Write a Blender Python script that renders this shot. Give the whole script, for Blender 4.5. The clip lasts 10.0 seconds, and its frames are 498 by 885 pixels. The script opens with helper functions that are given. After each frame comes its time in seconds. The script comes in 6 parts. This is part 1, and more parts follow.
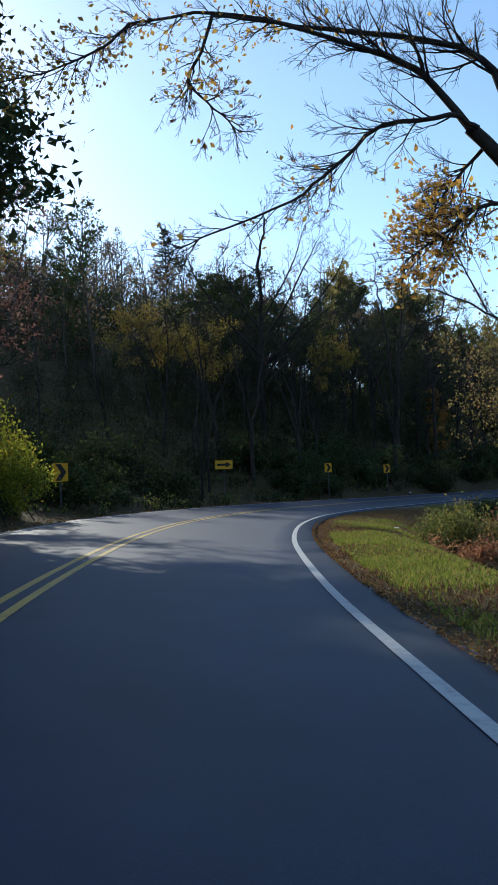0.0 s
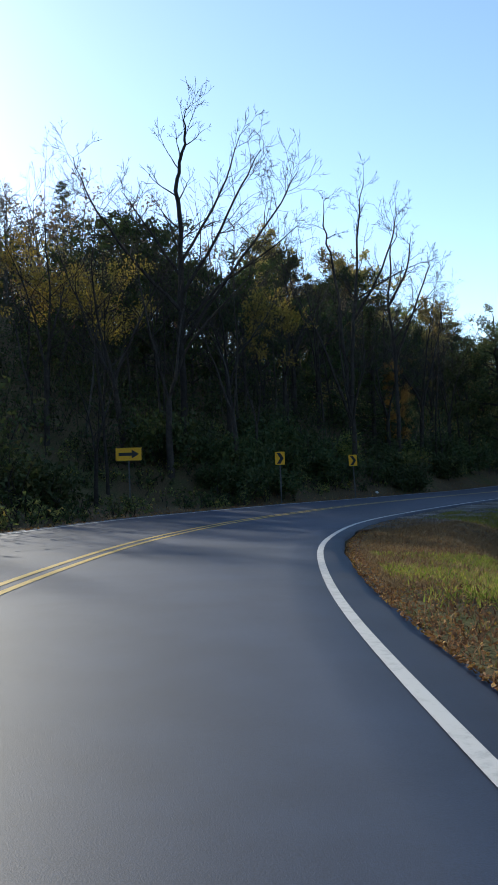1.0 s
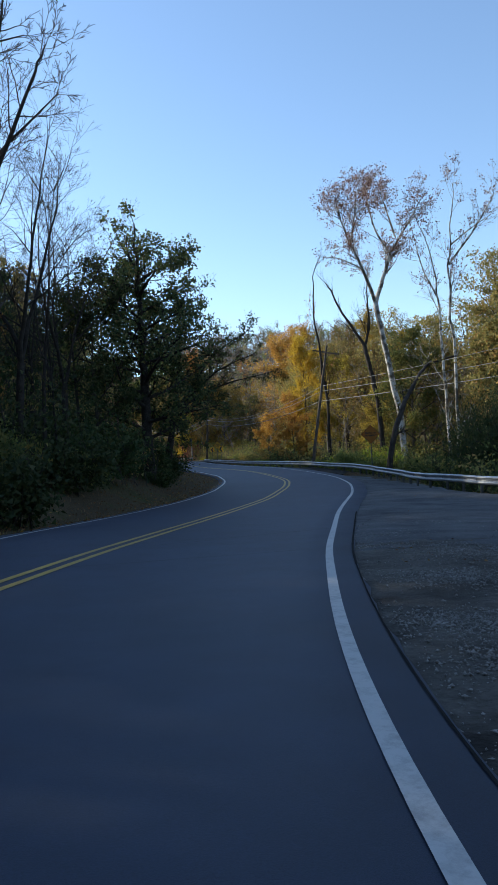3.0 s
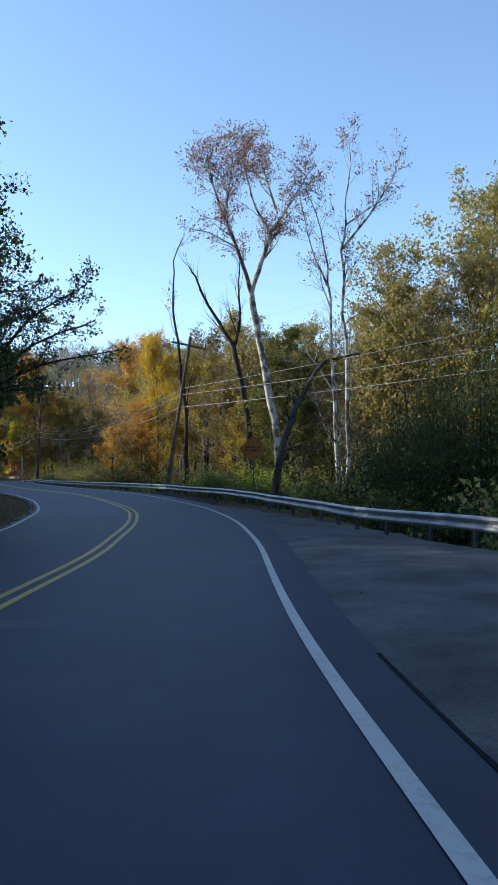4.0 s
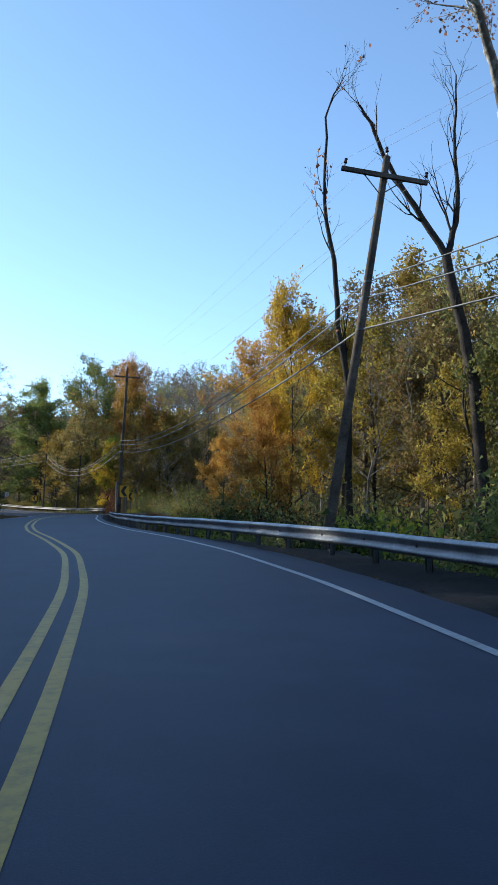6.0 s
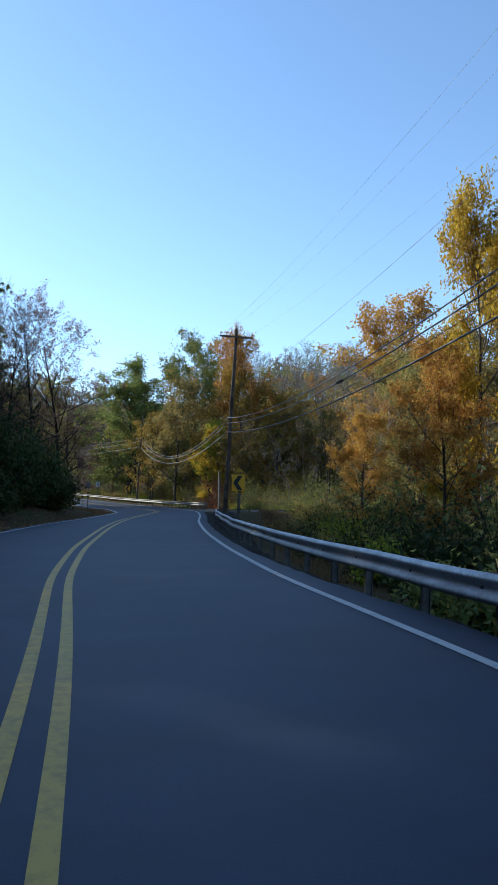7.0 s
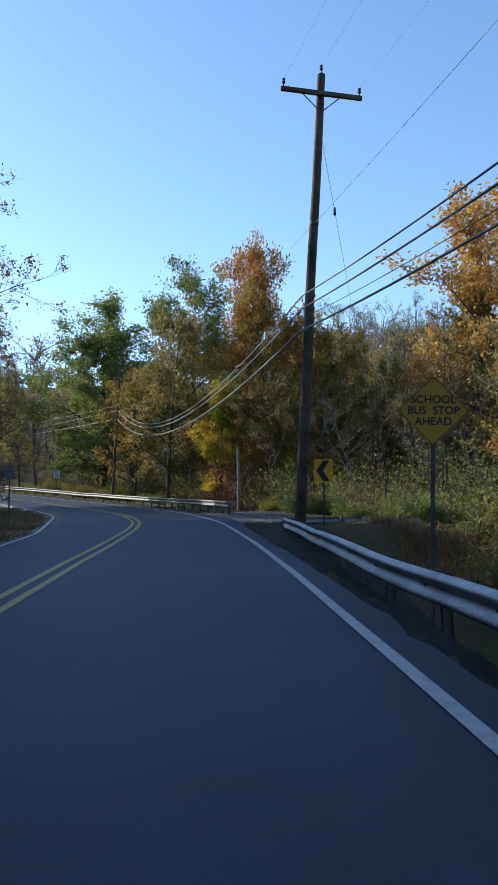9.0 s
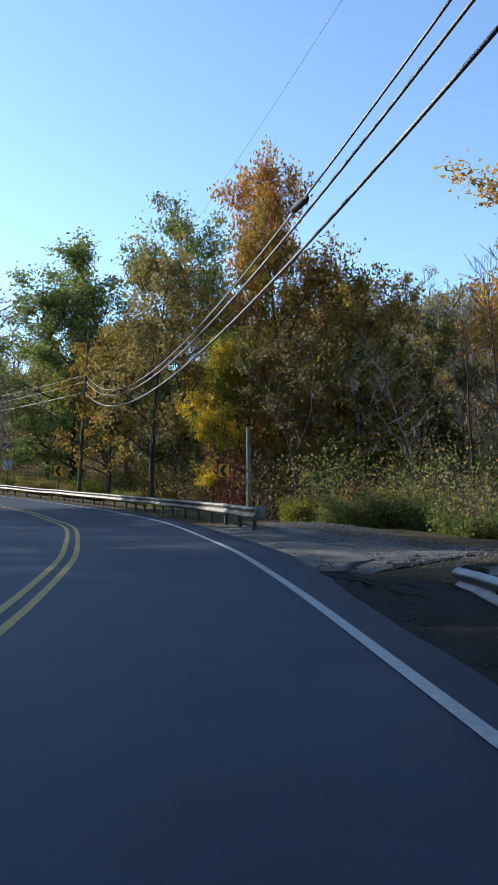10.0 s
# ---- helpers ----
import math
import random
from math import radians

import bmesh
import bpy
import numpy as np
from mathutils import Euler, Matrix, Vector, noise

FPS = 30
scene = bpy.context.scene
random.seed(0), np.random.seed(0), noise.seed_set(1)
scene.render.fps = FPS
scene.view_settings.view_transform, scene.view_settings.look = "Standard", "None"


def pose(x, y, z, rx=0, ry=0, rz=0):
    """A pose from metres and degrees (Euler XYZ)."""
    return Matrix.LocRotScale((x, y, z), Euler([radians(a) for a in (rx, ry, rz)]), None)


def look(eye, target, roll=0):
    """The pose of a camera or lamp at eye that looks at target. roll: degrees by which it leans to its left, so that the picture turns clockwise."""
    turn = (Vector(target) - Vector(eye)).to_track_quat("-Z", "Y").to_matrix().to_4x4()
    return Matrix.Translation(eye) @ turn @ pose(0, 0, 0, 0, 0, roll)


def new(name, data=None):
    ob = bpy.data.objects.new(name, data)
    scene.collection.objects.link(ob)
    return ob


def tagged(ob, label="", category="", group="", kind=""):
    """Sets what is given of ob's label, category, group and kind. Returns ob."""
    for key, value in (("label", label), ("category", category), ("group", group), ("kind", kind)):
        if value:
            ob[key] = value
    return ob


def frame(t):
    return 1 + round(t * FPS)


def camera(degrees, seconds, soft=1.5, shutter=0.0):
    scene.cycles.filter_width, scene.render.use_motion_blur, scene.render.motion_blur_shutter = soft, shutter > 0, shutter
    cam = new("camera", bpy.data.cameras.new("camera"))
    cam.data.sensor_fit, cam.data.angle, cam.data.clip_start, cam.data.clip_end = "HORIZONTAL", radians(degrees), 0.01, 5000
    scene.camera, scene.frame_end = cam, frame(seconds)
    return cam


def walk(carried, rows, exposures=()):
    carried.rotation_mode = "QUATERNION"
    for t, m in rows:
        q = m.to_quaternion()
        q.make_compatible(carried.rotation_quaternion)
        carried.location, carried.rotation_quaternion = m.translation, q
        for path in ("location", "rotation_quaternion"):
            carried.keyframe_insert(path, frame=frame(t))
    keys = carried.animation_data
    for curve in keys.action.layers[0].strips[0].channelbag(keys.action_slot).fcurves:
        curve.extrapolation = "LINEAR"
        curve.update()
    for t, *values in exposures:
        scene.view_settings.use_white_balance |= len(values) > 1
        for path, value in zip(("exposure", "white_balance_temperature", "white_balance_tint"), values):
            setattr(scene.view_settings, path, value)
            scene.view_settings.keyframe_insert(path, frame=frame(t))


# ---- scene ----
cam = camera(35.0, 10.0, soft=1.35)
PATH = [
    (0, (0.448, -0.189, 0.724), (0.467, 1.809, 0.799), -2.1),
    (0.5, (0.071, 7.951, 0.620), (0.182, 9.947, 0.688), -2.0),
    (1, (0.322, 16.288, 0.442), (0.564, 18.273, 0.506), -2.3),
    (1.5, (1.124, 24.239, 0.131), (1.572, 26.187, 0.191), -1.9),
    (2, (2.664, 31.947, 0.115), (3.385, 33.812, 0.148), -1.5),
    (2.5, (5.369, 39.103, -0.107), (6.353, 40.844, -0.072), -2.0),
    (3, (9.247, 45.924, -0.307), (10.471, 47.504, -0.247), -2.9),
    (3.2, (10.995, 48.421, -0.271), (12.304, 49.932, -0.200), -2.9),
    (4.3, (22.938, 61.769, -0.450), (24.464, 63.057, -0.332), -0.6),
    (4.5, (25.096, 64.109, -0.507), (26.615, 65.403, -0.381), -0.2),
    (5, (31.402, 70.335, -0.376), (32.859, 71.697, -0.233), -0.0),
    (5.5, (37.244, 77.021, -0.291), (38.616, 78.465, -0.122), -0.2),
    (6, (41.979, 83.653, -0.119), (43.252, 85.181, 0.088), -0.1),
    (6.2, (43.627, 86.401, -0.028), (44.859, 87.962, 0.185), 0.1),
    (7.3, (51.912, 102.578, 0.786), (52.941, 104.284, 0.960), 0.8),
    (7.5, (53.375, 105.490, 0.819), (54.383, 107.209, 0.992), 0.7),
    (8, (57.173, 113.344, 1.043), (58.181, 115.064, 1.202), 0.6),
    (8.5, (61.098, 121.110, 1.256), (62.152, 122.803, 1.410), -0.0),
    (9, (65.149, 128.563, 1.459), (66.252, 130.224, 1.619), -0.3),
    (9.5, (69.265, 135.770, 1.665), (70.395, 137.412, 1.826), -0.2),
    (10, (73.433, 143.666, 1.862), (74.562, 145.310, 2.007), -0.3),
]
walk(cam, [(t, look(eye, target, roll)) for t, eye, target, roll in PATH],
     exposures=[(0.0, 0.15, 6250, 6), (0.6, 0.2, 6250, 6), (1.0, 0.4, 6500, 7), (1.8, 0.45, 6350, 7), (2.6, 0.3, 6350, 8), (3.2, 0.42, 6450, 8), (4.5, 0.55, 6200, 6), (6.0, 0.46, 6050, 6), (7.5, 0.3, 5950, 6), (8.5, 0.32, 5900, 7), (9.5, 0.42, 5950, 7), (10.0, 0.52, 6100, 7)])

# ---- daylight ----
SUN_AZ, SUN_EL = 28.0, 26.0          # degrees left of +y, degrees up
world = bpy.data.worlds.new("sky")
scene.world = world
world.use_nodes = True
wn = world.node_tree.nodes
sky = wn.new("ShaderNodeTexSky")
sky.sky_type = "NISHITA"
sky.sun_disc = False
sky.sun_elevation = radians(SUN_EL)
sky.sun_rotation = radians(-SUN_AZ)
sky.air_density, sky.dust_density, sky.ozone_density = 1.0, 0.25, 2.5
wn["Background"].inputs["Strength"].default_value = 0.2
world.node_tree.links.new(sky.outputs[0], wn["Background"].inputs[0])

sun_data = bpy.data.lights.new("sun", "SUN")
sun_data.energy, sun_data.angle, sun_data.color = 5.0, radians(0.6), (1.0, 0.93, 0.8)
sun = new("sun", sun_data)
to_sun = Vector((-math.sin(radians(SUN_AZ)) * math.cos(radians(SUN_EL)), math.cos(radians(SUN_AZ)) * math.cos(radians(SUN_EL)), math.sin(radians(SUN_EL))))
sun.matrix_world = look(to_sun * 200, (0, 0, 0))


# ---- materials ----
def material(name, rough=0.8, metal=0.0, spec=0.3):
    m = bpy.data.materials.new(name)
    m.use_nodes = True
    n, l = m.node_tree.nodes, m.node_tree.links
    b = n["Principled BSDF"]
    b.inputs["Roughness"].default_value = rough
    b.inputs["Metallic"].default_value = metal
    b.inputs["Specular IOR Level"].default_value = spec
    return m, n, l, b


def ramp(n, stops):
    r = n.new("ShaderNodeValToRGB")
    e = r.color_ramp.elements
    while len(e) < len(stops):
        e.new(0.5)
    for el, (p, c) in zip(e, stops):
        el.position, el.color = p, (*c, 1)
    return r


def noise_tex(n, l, scale, detail=4.0, rough=0.6, coord="Object"):
    tc = n.new("ShaderNodeTexCoord")
    t = n.new("ShaderNodeTexNoise")
    t.inputs["Scale"].default_value, t.inputs["Detail"].default_value, t.inputs["Roughness"].default_value = scale, detail, rough
    l.new(tc.outputs[coord], t.inputs["Vector"])
    return t


def mix(n, l, a, b, fac, mode="MIX", amount=None):
    m = n.new("ShaderNodeMix")
    m.data_type, m.blend_type = "RGBA", mode
    if amount is not None:
        m.inputs[0].default_value = amount
    else:
        l.new(fac, m.inputs[0])
    for s, v in ((6, a), (7, b)):
        if isinstance(v, tuple):
            m.inputs[s].default_value = (*v, 1)
        else:
            l.new(v, m.inputs[s])
    return m.outputs[2]


def bump(n, l, b, height, strength, dist=0.02):
    u = n.new("ShaderNodeBump")
    u.inputs["Strength"].default_value, u.inputs["Distance"].default_value = strength, dist
    l.new(height, u.inputs["Height"])
    l.new(u.outputs[0], b.inputs["Normal"])


def mottled(name, dark, light, scale, fine, rough=0.85, metal=0.0, spec=0.25, bump_strength=0.4, dist=0.02, random_tint=0.0):
    """A two-scale mottled surface."""
    m, n, l, b = material(name, rough, metal, spec)
    big, small = noise_tex(n, l, scale), noise_tex(n, l, fine, 6)
    r1 = ramp(n, [(0.3, dark), (0.7, light)])
    l.new(big.outputs["Fac"], r1.inputs[0])
    r2 = ramp(n, [(0.3, (0.6, 0.6, 0.6)), (0.75, (1.15, 1.15, 1.15))])
    l.new(small.outputs["Fac"], r2.inputs[0])
    c = mix(n, l, r1.outputs[0], r2.outputs[0], None, "MULTIPLY", 1.0)
    if random_tint:
        oi = n.new("ShaderNodeObjectInfo")
        hs = n.new("ShaderNodeHueSaturation")
        mr = n.new("ShaderNodeMapRange")
        mr.inputs[3].default_value, mr.inputs[4].default_value = 1 - random_tint, 1 + random_tint
        l.new(oi.outputs["Random"], mr.inputs[0])
        l.new(mr.outputs[0], hs.inputs["Value"])
        l.new(c, hs.inputs["Color"])
        c = hs.outputs[0]
    l.new(c, b.inputs["Base Color"])
    bump(n, l, b, small.outputs["Fac"], bump_strength, dist)
    return m


def leaf_material(name, stops, through_light=0.45):
    """Leaves: colour by leaf, and light that shines through."""
    m = bpy.data.materials.new(name)
    m.use_nodes = True
    n, l = m.node_tree.nodes, m.node_tree.links
    n.remove(n["Principled BSDF"])
    geo = n.new("ShaderNodeNewGeometry")
    r = ramp(n, stops)
    l.new(geo.outputs["Random Per Island"], r.inputs[0])
    oi = n.new("ShaderNodeObjectInfo")
    hs = n.new("ShaderNodeHueSaturation")
    for a, lo, hi in (("Hue", 0.487, 0.513), ("Value", 0.9, 1.4)):
        mr = n.new("ShaderNodeMapRange")
        mr.inputs[3].default_value, mr.inputs[4].default_value = lo, hi
        l.new(oi.outputs["Random"], mr.inputs[0])
        l.new(mr.outputs[0], hs.inputs[a])
    l.new(r.outputs[0], hs.inputs["Color"])
    d, t, g = n.new("ShaderNodeBsdfDiffuse"), n.new("ShaderNodeBsdfTranslucent"), n.new("ShaderNodeBsdfGlossy")
    g.inputs["Roughness"].default_value = 0.6
    x, y = n.new("ShaderNodeMixShader"), n.new("ShaderNodeMixShader")
    x.inputs[0].default_value, y.inputs[0].default_value = through_light, 0.02
    for s in (d, t):
        l.new(hs.outputs[0], s.inputs["Color"])
    l.new(d.outputs[0], x.inputs[1])
    l.new(t.outputs[0], x.inputs[2])
    l.new(x.outputs[0], y.inputs[1])
    l.new(g.outputs[0], y.inputs[2])
    l.new(y.outputs[0], n["Material Output"].inputs["Surface"])
    return m


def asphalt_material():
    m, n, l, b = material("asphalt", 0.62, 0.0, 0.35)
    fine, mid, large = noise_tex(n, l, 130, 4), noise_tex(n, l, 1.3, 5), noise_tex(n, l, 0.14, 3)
    # grey asphalt with the shade's blue skylight tinted into its base colour
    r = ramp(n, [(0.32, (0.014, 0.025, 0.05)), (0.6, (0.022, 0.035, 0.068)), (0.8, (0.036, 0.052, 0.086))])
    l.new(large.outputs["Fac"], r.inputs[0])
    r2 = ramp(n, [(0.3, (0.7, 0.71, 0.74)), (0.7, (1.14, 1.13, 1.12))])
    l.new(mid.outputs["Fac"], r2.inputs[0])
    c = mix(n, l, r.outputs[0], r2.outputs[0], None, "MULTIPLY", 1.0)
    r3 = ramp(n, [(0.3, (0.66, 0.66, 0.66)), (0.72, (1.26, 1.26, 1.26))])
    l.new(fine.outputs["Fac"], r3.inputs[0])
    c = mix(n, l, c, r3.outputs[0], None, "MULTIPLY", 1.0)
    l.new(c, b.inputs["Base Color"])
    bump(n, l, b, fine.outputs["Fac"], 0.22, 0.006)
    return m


def paint_material(name, colour, worn, amount=0.5):
    m, n, l, b = material(name, 0.55, 0.0, 0.4)
    t, t2 = noise_tex(n, l, 9, 7, 0.75), noise_tex(n, l, 0.5, 3)
    r = ramp(n, [(amount - 0.12, (0, 0, 0)), (amount + 0.1, (1, 1, 1))])
    ad = n.new("ShaderNodeMath")
    ad.operation = "MULTIPLY_ADD"
    ad.inputs[1].default_value, ad.inputs[2].default_value = 0.35, -0.17
    l.new(t2.outputs["Fac"], ad.inputs[0])
    su = n.new("ShaderNodeMath")
    l.new(t.outputs["Fac"], su.inputs[0])
    l.new(ad.outputs[0], su.inputs[1])
    l.new(su.outputs[0], r.inputs[0])
    l.new(mix(n, l, worn, colour, r.outputs[0]), b.inputs["Base Color"])
    bump(n, l, b, t.outputs["Fac"], 0.2, 0.004)
    return m


def ground_material():
    """Soil, leaf litter and thin grass, patch by patch."""
    m, n, l, b = material("forest_floor", 0.95, 0.0, 0.1)
    big, mid, fine = noise_tex(n, l, 0.12, 4), noise_tex(n, l, 1.1, 6, 0.7), noise_tex(n, l, 14, 5, 0.7)
    r = ramp(n, [(0.3, (0.055, 0.042, 0.028)), (0.5, (0.10, 0.072, 0.042)), (0.64, (0.07, 0.075, 0.03)), (0.8, (0.06, 0.085, 0.025))])
    su = n.new("ShaderNodeMath")
    su.operation = "MULTIPLY_ADD"
    su.inputs[1].default_value = 0.45
    l.new(mid.outputs["Fac"], su.inputs[0])
    mu = n.new("ShaderNodeMath")
    mu.operation = "MULTIPLY"
    mu.inputs[1].default_value = 0.6
    l.new(big.outputs["Fac"], mu.inputs[0])
    l.new(mu.outputs[0], su.inputs[2])
    l.new(su.outputs[0], r.inputs[0])
    r2 = ramp(n, [(0.3, (0.45, 0.45, 0.45)), (0.75, (1.5, 1.45, 1.3))])
    l.new(fine.outputs["Fac"], r2.inputs[0])
    l.new(mix(n, l, r.outputs[0], r2.outputs[0], None, "MULTIPLY", 1.0), b.inputs["Base Color"])
    bump(n, l, b, fine.outputs["Fac"], 0.7, 0.06)
    return m


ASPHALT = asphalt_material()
OLD_ASPHALT = mottled("old_gravelly_asphalt", (0.055, 0.056, 0.06), (0.14, 0.139, 0.14), 0.9, 30, 0.9, bump_strength=0.6)
GRAVEL = mottled("limestone_gravel", (0.09, 0.083, 0.075), (0.2, 0.185, 0.165), 1.2, 22, 0.95, bump_strength=0.9, dist=0.03)
TAR = mottled("tar_seal", (0.014, 0.014, 0.015), (0.026, 0.026, 0.026), 2, 20, 0.9, spec=0.05)
WHITE_PAINT = paint_material("white_road_paint", (0.42, 0.42, 0.41), (0.27, 0.27, 0.265), 0.44)
YELLOW_PAINT = paint_material("yellow_road_paint", (0.46, 0.3, 0.044), (0.27, 0.185, 0.046), 0.46)
FOREST_FLOOR = ground_material()
BARK = mottled("grey_brown_bark", (0.05, 0.042, 0.035), (0.13, 0.11, 0.09), 2.5, 16, 0.95, bump_strength=0.9, dist=0.04, random_tint=0.3)
DARK_BARK = mottled("dark_bark", (0.025, 0.02, 0.017), (0.07, 0.058, 0.046), 2.5, 16, 0.95, bump_strength=0.9, dist=0.04, random_tint=0.3)
PALE_BARK = mottled("mottled_sycamore_bark", (0.13, 0.11, 0.085), (0.55, 0.53, 0.48), 1.3, 9, 0.85, bump_strength=0.5, dist=0.03)
for nd in PALE_BARK.node_tree.nodes:
    if nd.type == "VALTORGB" and nd.color_ramp.elements[1].position < 0.71:
        nd.color_ramp.elements[0].position, nd.color_ramp.elements[1].position = 0.43, 0.56
GREY_BARK = mottled("grey_bark", (0.17, 0.155, 0.14), (0.36, 0.33, 0.3), 2.5, 16, 0.95, bump_strength=0.9, dist=0.04, random_tint=0.3)
POLE_WOOD = mottled("creosoted_pole_wood", (0.052, 0.04, 0.03), (0.19, 0.148, 0.112), 1.5, 18, 0.9, bump_strength=0.6)
PALE_POLE = mottled("weathered_grey_wood", (0.16, 0.145, 0.125), (0.3, 0.28, 0.25), 1.5, 18, 0.9, bump_strength=0.5)
GALVANISED = mottled("galvanised_steel", (0.3, 0.31, 0.32), (0.56, 0.57, 0.58), 1.6, 25, 0.5, 0.45, 0.5, 0.12, 0.004)
OLD_RAIL = mottled("weathered_guardrail_steel", (0.13, 0.115, 0.1), (0.3, 0.28, 0.255), 0.9, 18, 0.62, 0.3, 0.6, 0.15, 0.004)
POST_STEEL = mottled("weathered_steel_post", (0.08, 0.078, 0.075), (0.19, 0.185, 0.175), 4, 40, 0.6, 0.5, 0.4, 0.1, 0.004)
SIGN_STEEL = mottled("dull_channel_steel", (0.09, 0.09, 0.088), (0.19, 0.19, 0.185), 4, 40, 0.7, 0.3, 0.3, 0.1, 0.004)
POST_WOOD = mottled("weathered_timber_post", (0.1, 0.085, 0.07), (0.22, 0.19, 0.16), 3, 25, 0.9)
WIRE = mottled("weathered_cable", (0.2, 0.2, 0.2), (0.3, 0.3, 0.3), 3, 30, 0.5, 0.2)
BLACK_CABLE = mottled("black_cable", (0.03, 0.03, 0.03), (0.06, 0.06, 0.06), 3, 30, 0.5)
INSULATOR = mottled("brown_porcelain", (0.06, 0.03, 0.02), (0.1, 0.05, 0.035), 6, 30, 0.25)
SIGN_YELLOW = mottled("yellow_sign_sheeting", (0.9, 0.43, 0.008), (0.96, 0.5, 0.012), 3, 60, 0.5, 0, 0.4, 0.05, 0.002)
SIGN_DULL = mottled("dull_yellow_sheeting", (0.54, 0.28, 0.025), (0.66, 0.37, 0.035), 3, 60, 0.6, 0, 0.3, 0.05, 0.002)
SIGN_ORANGE = mottled("orange_sign_sheeting", (0.34, 0.11, 0.006), (0.42, 0.145, 0.008), 3, 60, 0.5, 0, 0.4, 0.05, 0.002)
SIGN_WHITE = mottled("white_sign_sheeting", (0.66, 0.66, 0.64), (0.78, 0.78, 0.76), 3, 60, 0.5, 0, 0.4, 0.05, 0.002)
SIGN_BLACK = mottled("black_sign_film", (0.012, 0.012, 0.012), (0.02, 0.02, 0.02), 3, 60, 0.5, 0, 0.4, 0.05, 0.002)
SIGN_BACK = mottled("bare_aluminium", (0.12, 0.12, 0.12), (0.2, 0.2, 0.2), 3, 50, 0.6, 0.3)
DIRT = mottled("gravelly_dirt", (0.022, 0.019, 0.016), (0.15, 0.138, 0.12), 1.0, 14, 0.95, bump_strength=0.9, dist=0.05)
DARK_SOIL = mottled("dark_verge_soil", (0.012, 0.011, 0.01), (0.04, 0.034, 0.028), 1.6, 12, 0.95, bump_strength=0.9, dist=0.05)
STONE = mottled("pale_stone", (0.19, 0.18, 0.165), (0.4, 0.38, 0.36), 5, 30, 0.9)
GRAVEL_STONE = mottled("grey_road_gravel", (0.13, 0.125, 0.125), (0.34, 0.33, 0.33), 5, 30, 0.9)
LITTER = leaf_material("fallen_leaves", [(0.0, (0.1, 0.05, 0.02)), (0.4, (0.2, 0.1, 0.04)), (0.7, (0.28, 0.15, 0.06)), (0.95, (0.32, 0.2, 0.05))], 0.2)
WEED = leaf_material("brown_weeds", [(0.0, (0.07, 0.04, 0.024)), (0.5, (0.15, 0.085, 0.045)), (0.85, (0.24, 0.14, 0.075)), (1.0, (0.13, 0.14, 0.03))], 0.3)
GRASS = leaf_material("verge_grass", [(0.0, (0.10, 0.13, 0.02)), (0.5, (0.16, 0.2, 0.03)), (0.8, (0.26, 0.24, 0.05)), (1.0, (0.3, 0.22, 0.09))], 0.5)
DRY_GRASS = leaf_material("dry_grass", [(0.0, (0.1, 0.065, 0.035)), (0.5, (0.19, 0.135, 0.07)), (1.0, (0.26, 0.19, 0.1))], 0.3)
LEAVES = {
    "green": leaf_material("green_leaves", [(0.0, (0.085, 0.112, 0.034)), (0.5, (0.145, 0.17, 0.048)), (0.85, (0.23, 0.225, 0.06)), (1.0, (0.32, 0.23, 0.05))], 0.5),
    "oak": leaf_material("dark_oak_leaves", [(0.0, (0.04, 0.062, 0.024)), (0.5, (0.072, 0.098, 0.034)), (0.85, (0.12, 0.13, 0.045)), (1.0, (0.17, 0.13, 0.045))], 0.4),
    "brown": leaf_material("dull_brown_leaves", [(0.0, (0.09, 0.066, 0.045)), (0.5, (0.16, 0.12, 0.08)), (0.85, (0.22, 0.17, 0.1)), (1.0, (0.22, 0.13, 0.08))], 0.45),
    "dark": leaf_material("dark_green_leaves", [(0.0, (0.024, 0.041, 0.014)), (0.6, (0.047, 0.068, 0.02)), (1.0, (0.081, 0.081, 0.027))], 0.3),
    "yellow": leaf_material("yellow_leaves", [(0.0, (0.42, 0.29, 0.03)), (0.5, (0.6, 0.44, 0.04)), (0.8, (0.7, 0.54, 0.05)), (1.0, (0.45, 0.36, 0.04))], 0.55),
    "orange": leaf_material("orange_leaves", [(0.0, (0.27, 0.115, 0.035)), (0.5, (0.42, 0.205, 0.05)), (0.85, (0.5, 0.29, 0.06)), (1.0, (0.22, 0.17, 0.04))], 0.5),
    "gold": leaf_material("golden_brown_leaves", [(0.0, (0.19, 0.13, 0.03)), (0.5, (0.31, 0.22, 0.04)), (0.85, (0.42, 0.31, 0.05)), (1.0, (0.2, 0.18, 0.03))], 0.45),
    "olive": leaf_material("olive_leaves", [(0.0, (0.14, 0.135, 0.045)), (0.5, (0.235, 0.2, 0.065)), (0.85, (0.34, 0.25, 0.08)), (1.0, (0.38, 0.2, 0.075))], 0.5),
    "russet": leaf_material("russet_leaves", [(0.0, (0.176, 0.074, 0.047)), (0.5, (0.297, 0.121, 0.068)), (0.85, (0.378, 0.176, 0.095)), (1.0, (0.405, 0.27, 0.135))], 0.4),
    "mauve": leaf_material("dry_mauve_leaves", [(0.0, (0.13, 0.07, 0.06)), (0.5, (0.22, 0.115, 0.095)), (0.85, (0.3, 0.15, 0.105)), (1.0, (0.3, 0.2, 0.13))], 0.35),
    "lime": leaf_material("yellow_green_leaves", [(0.0, (0.135, 0.176, 0.02)), (0.5, (0.23, 0.27, 0.027)), (0.85, (0.378, 0.365, 0.041)), (1.0, (0.405, 0.27, 0.041))], 0.5),
}


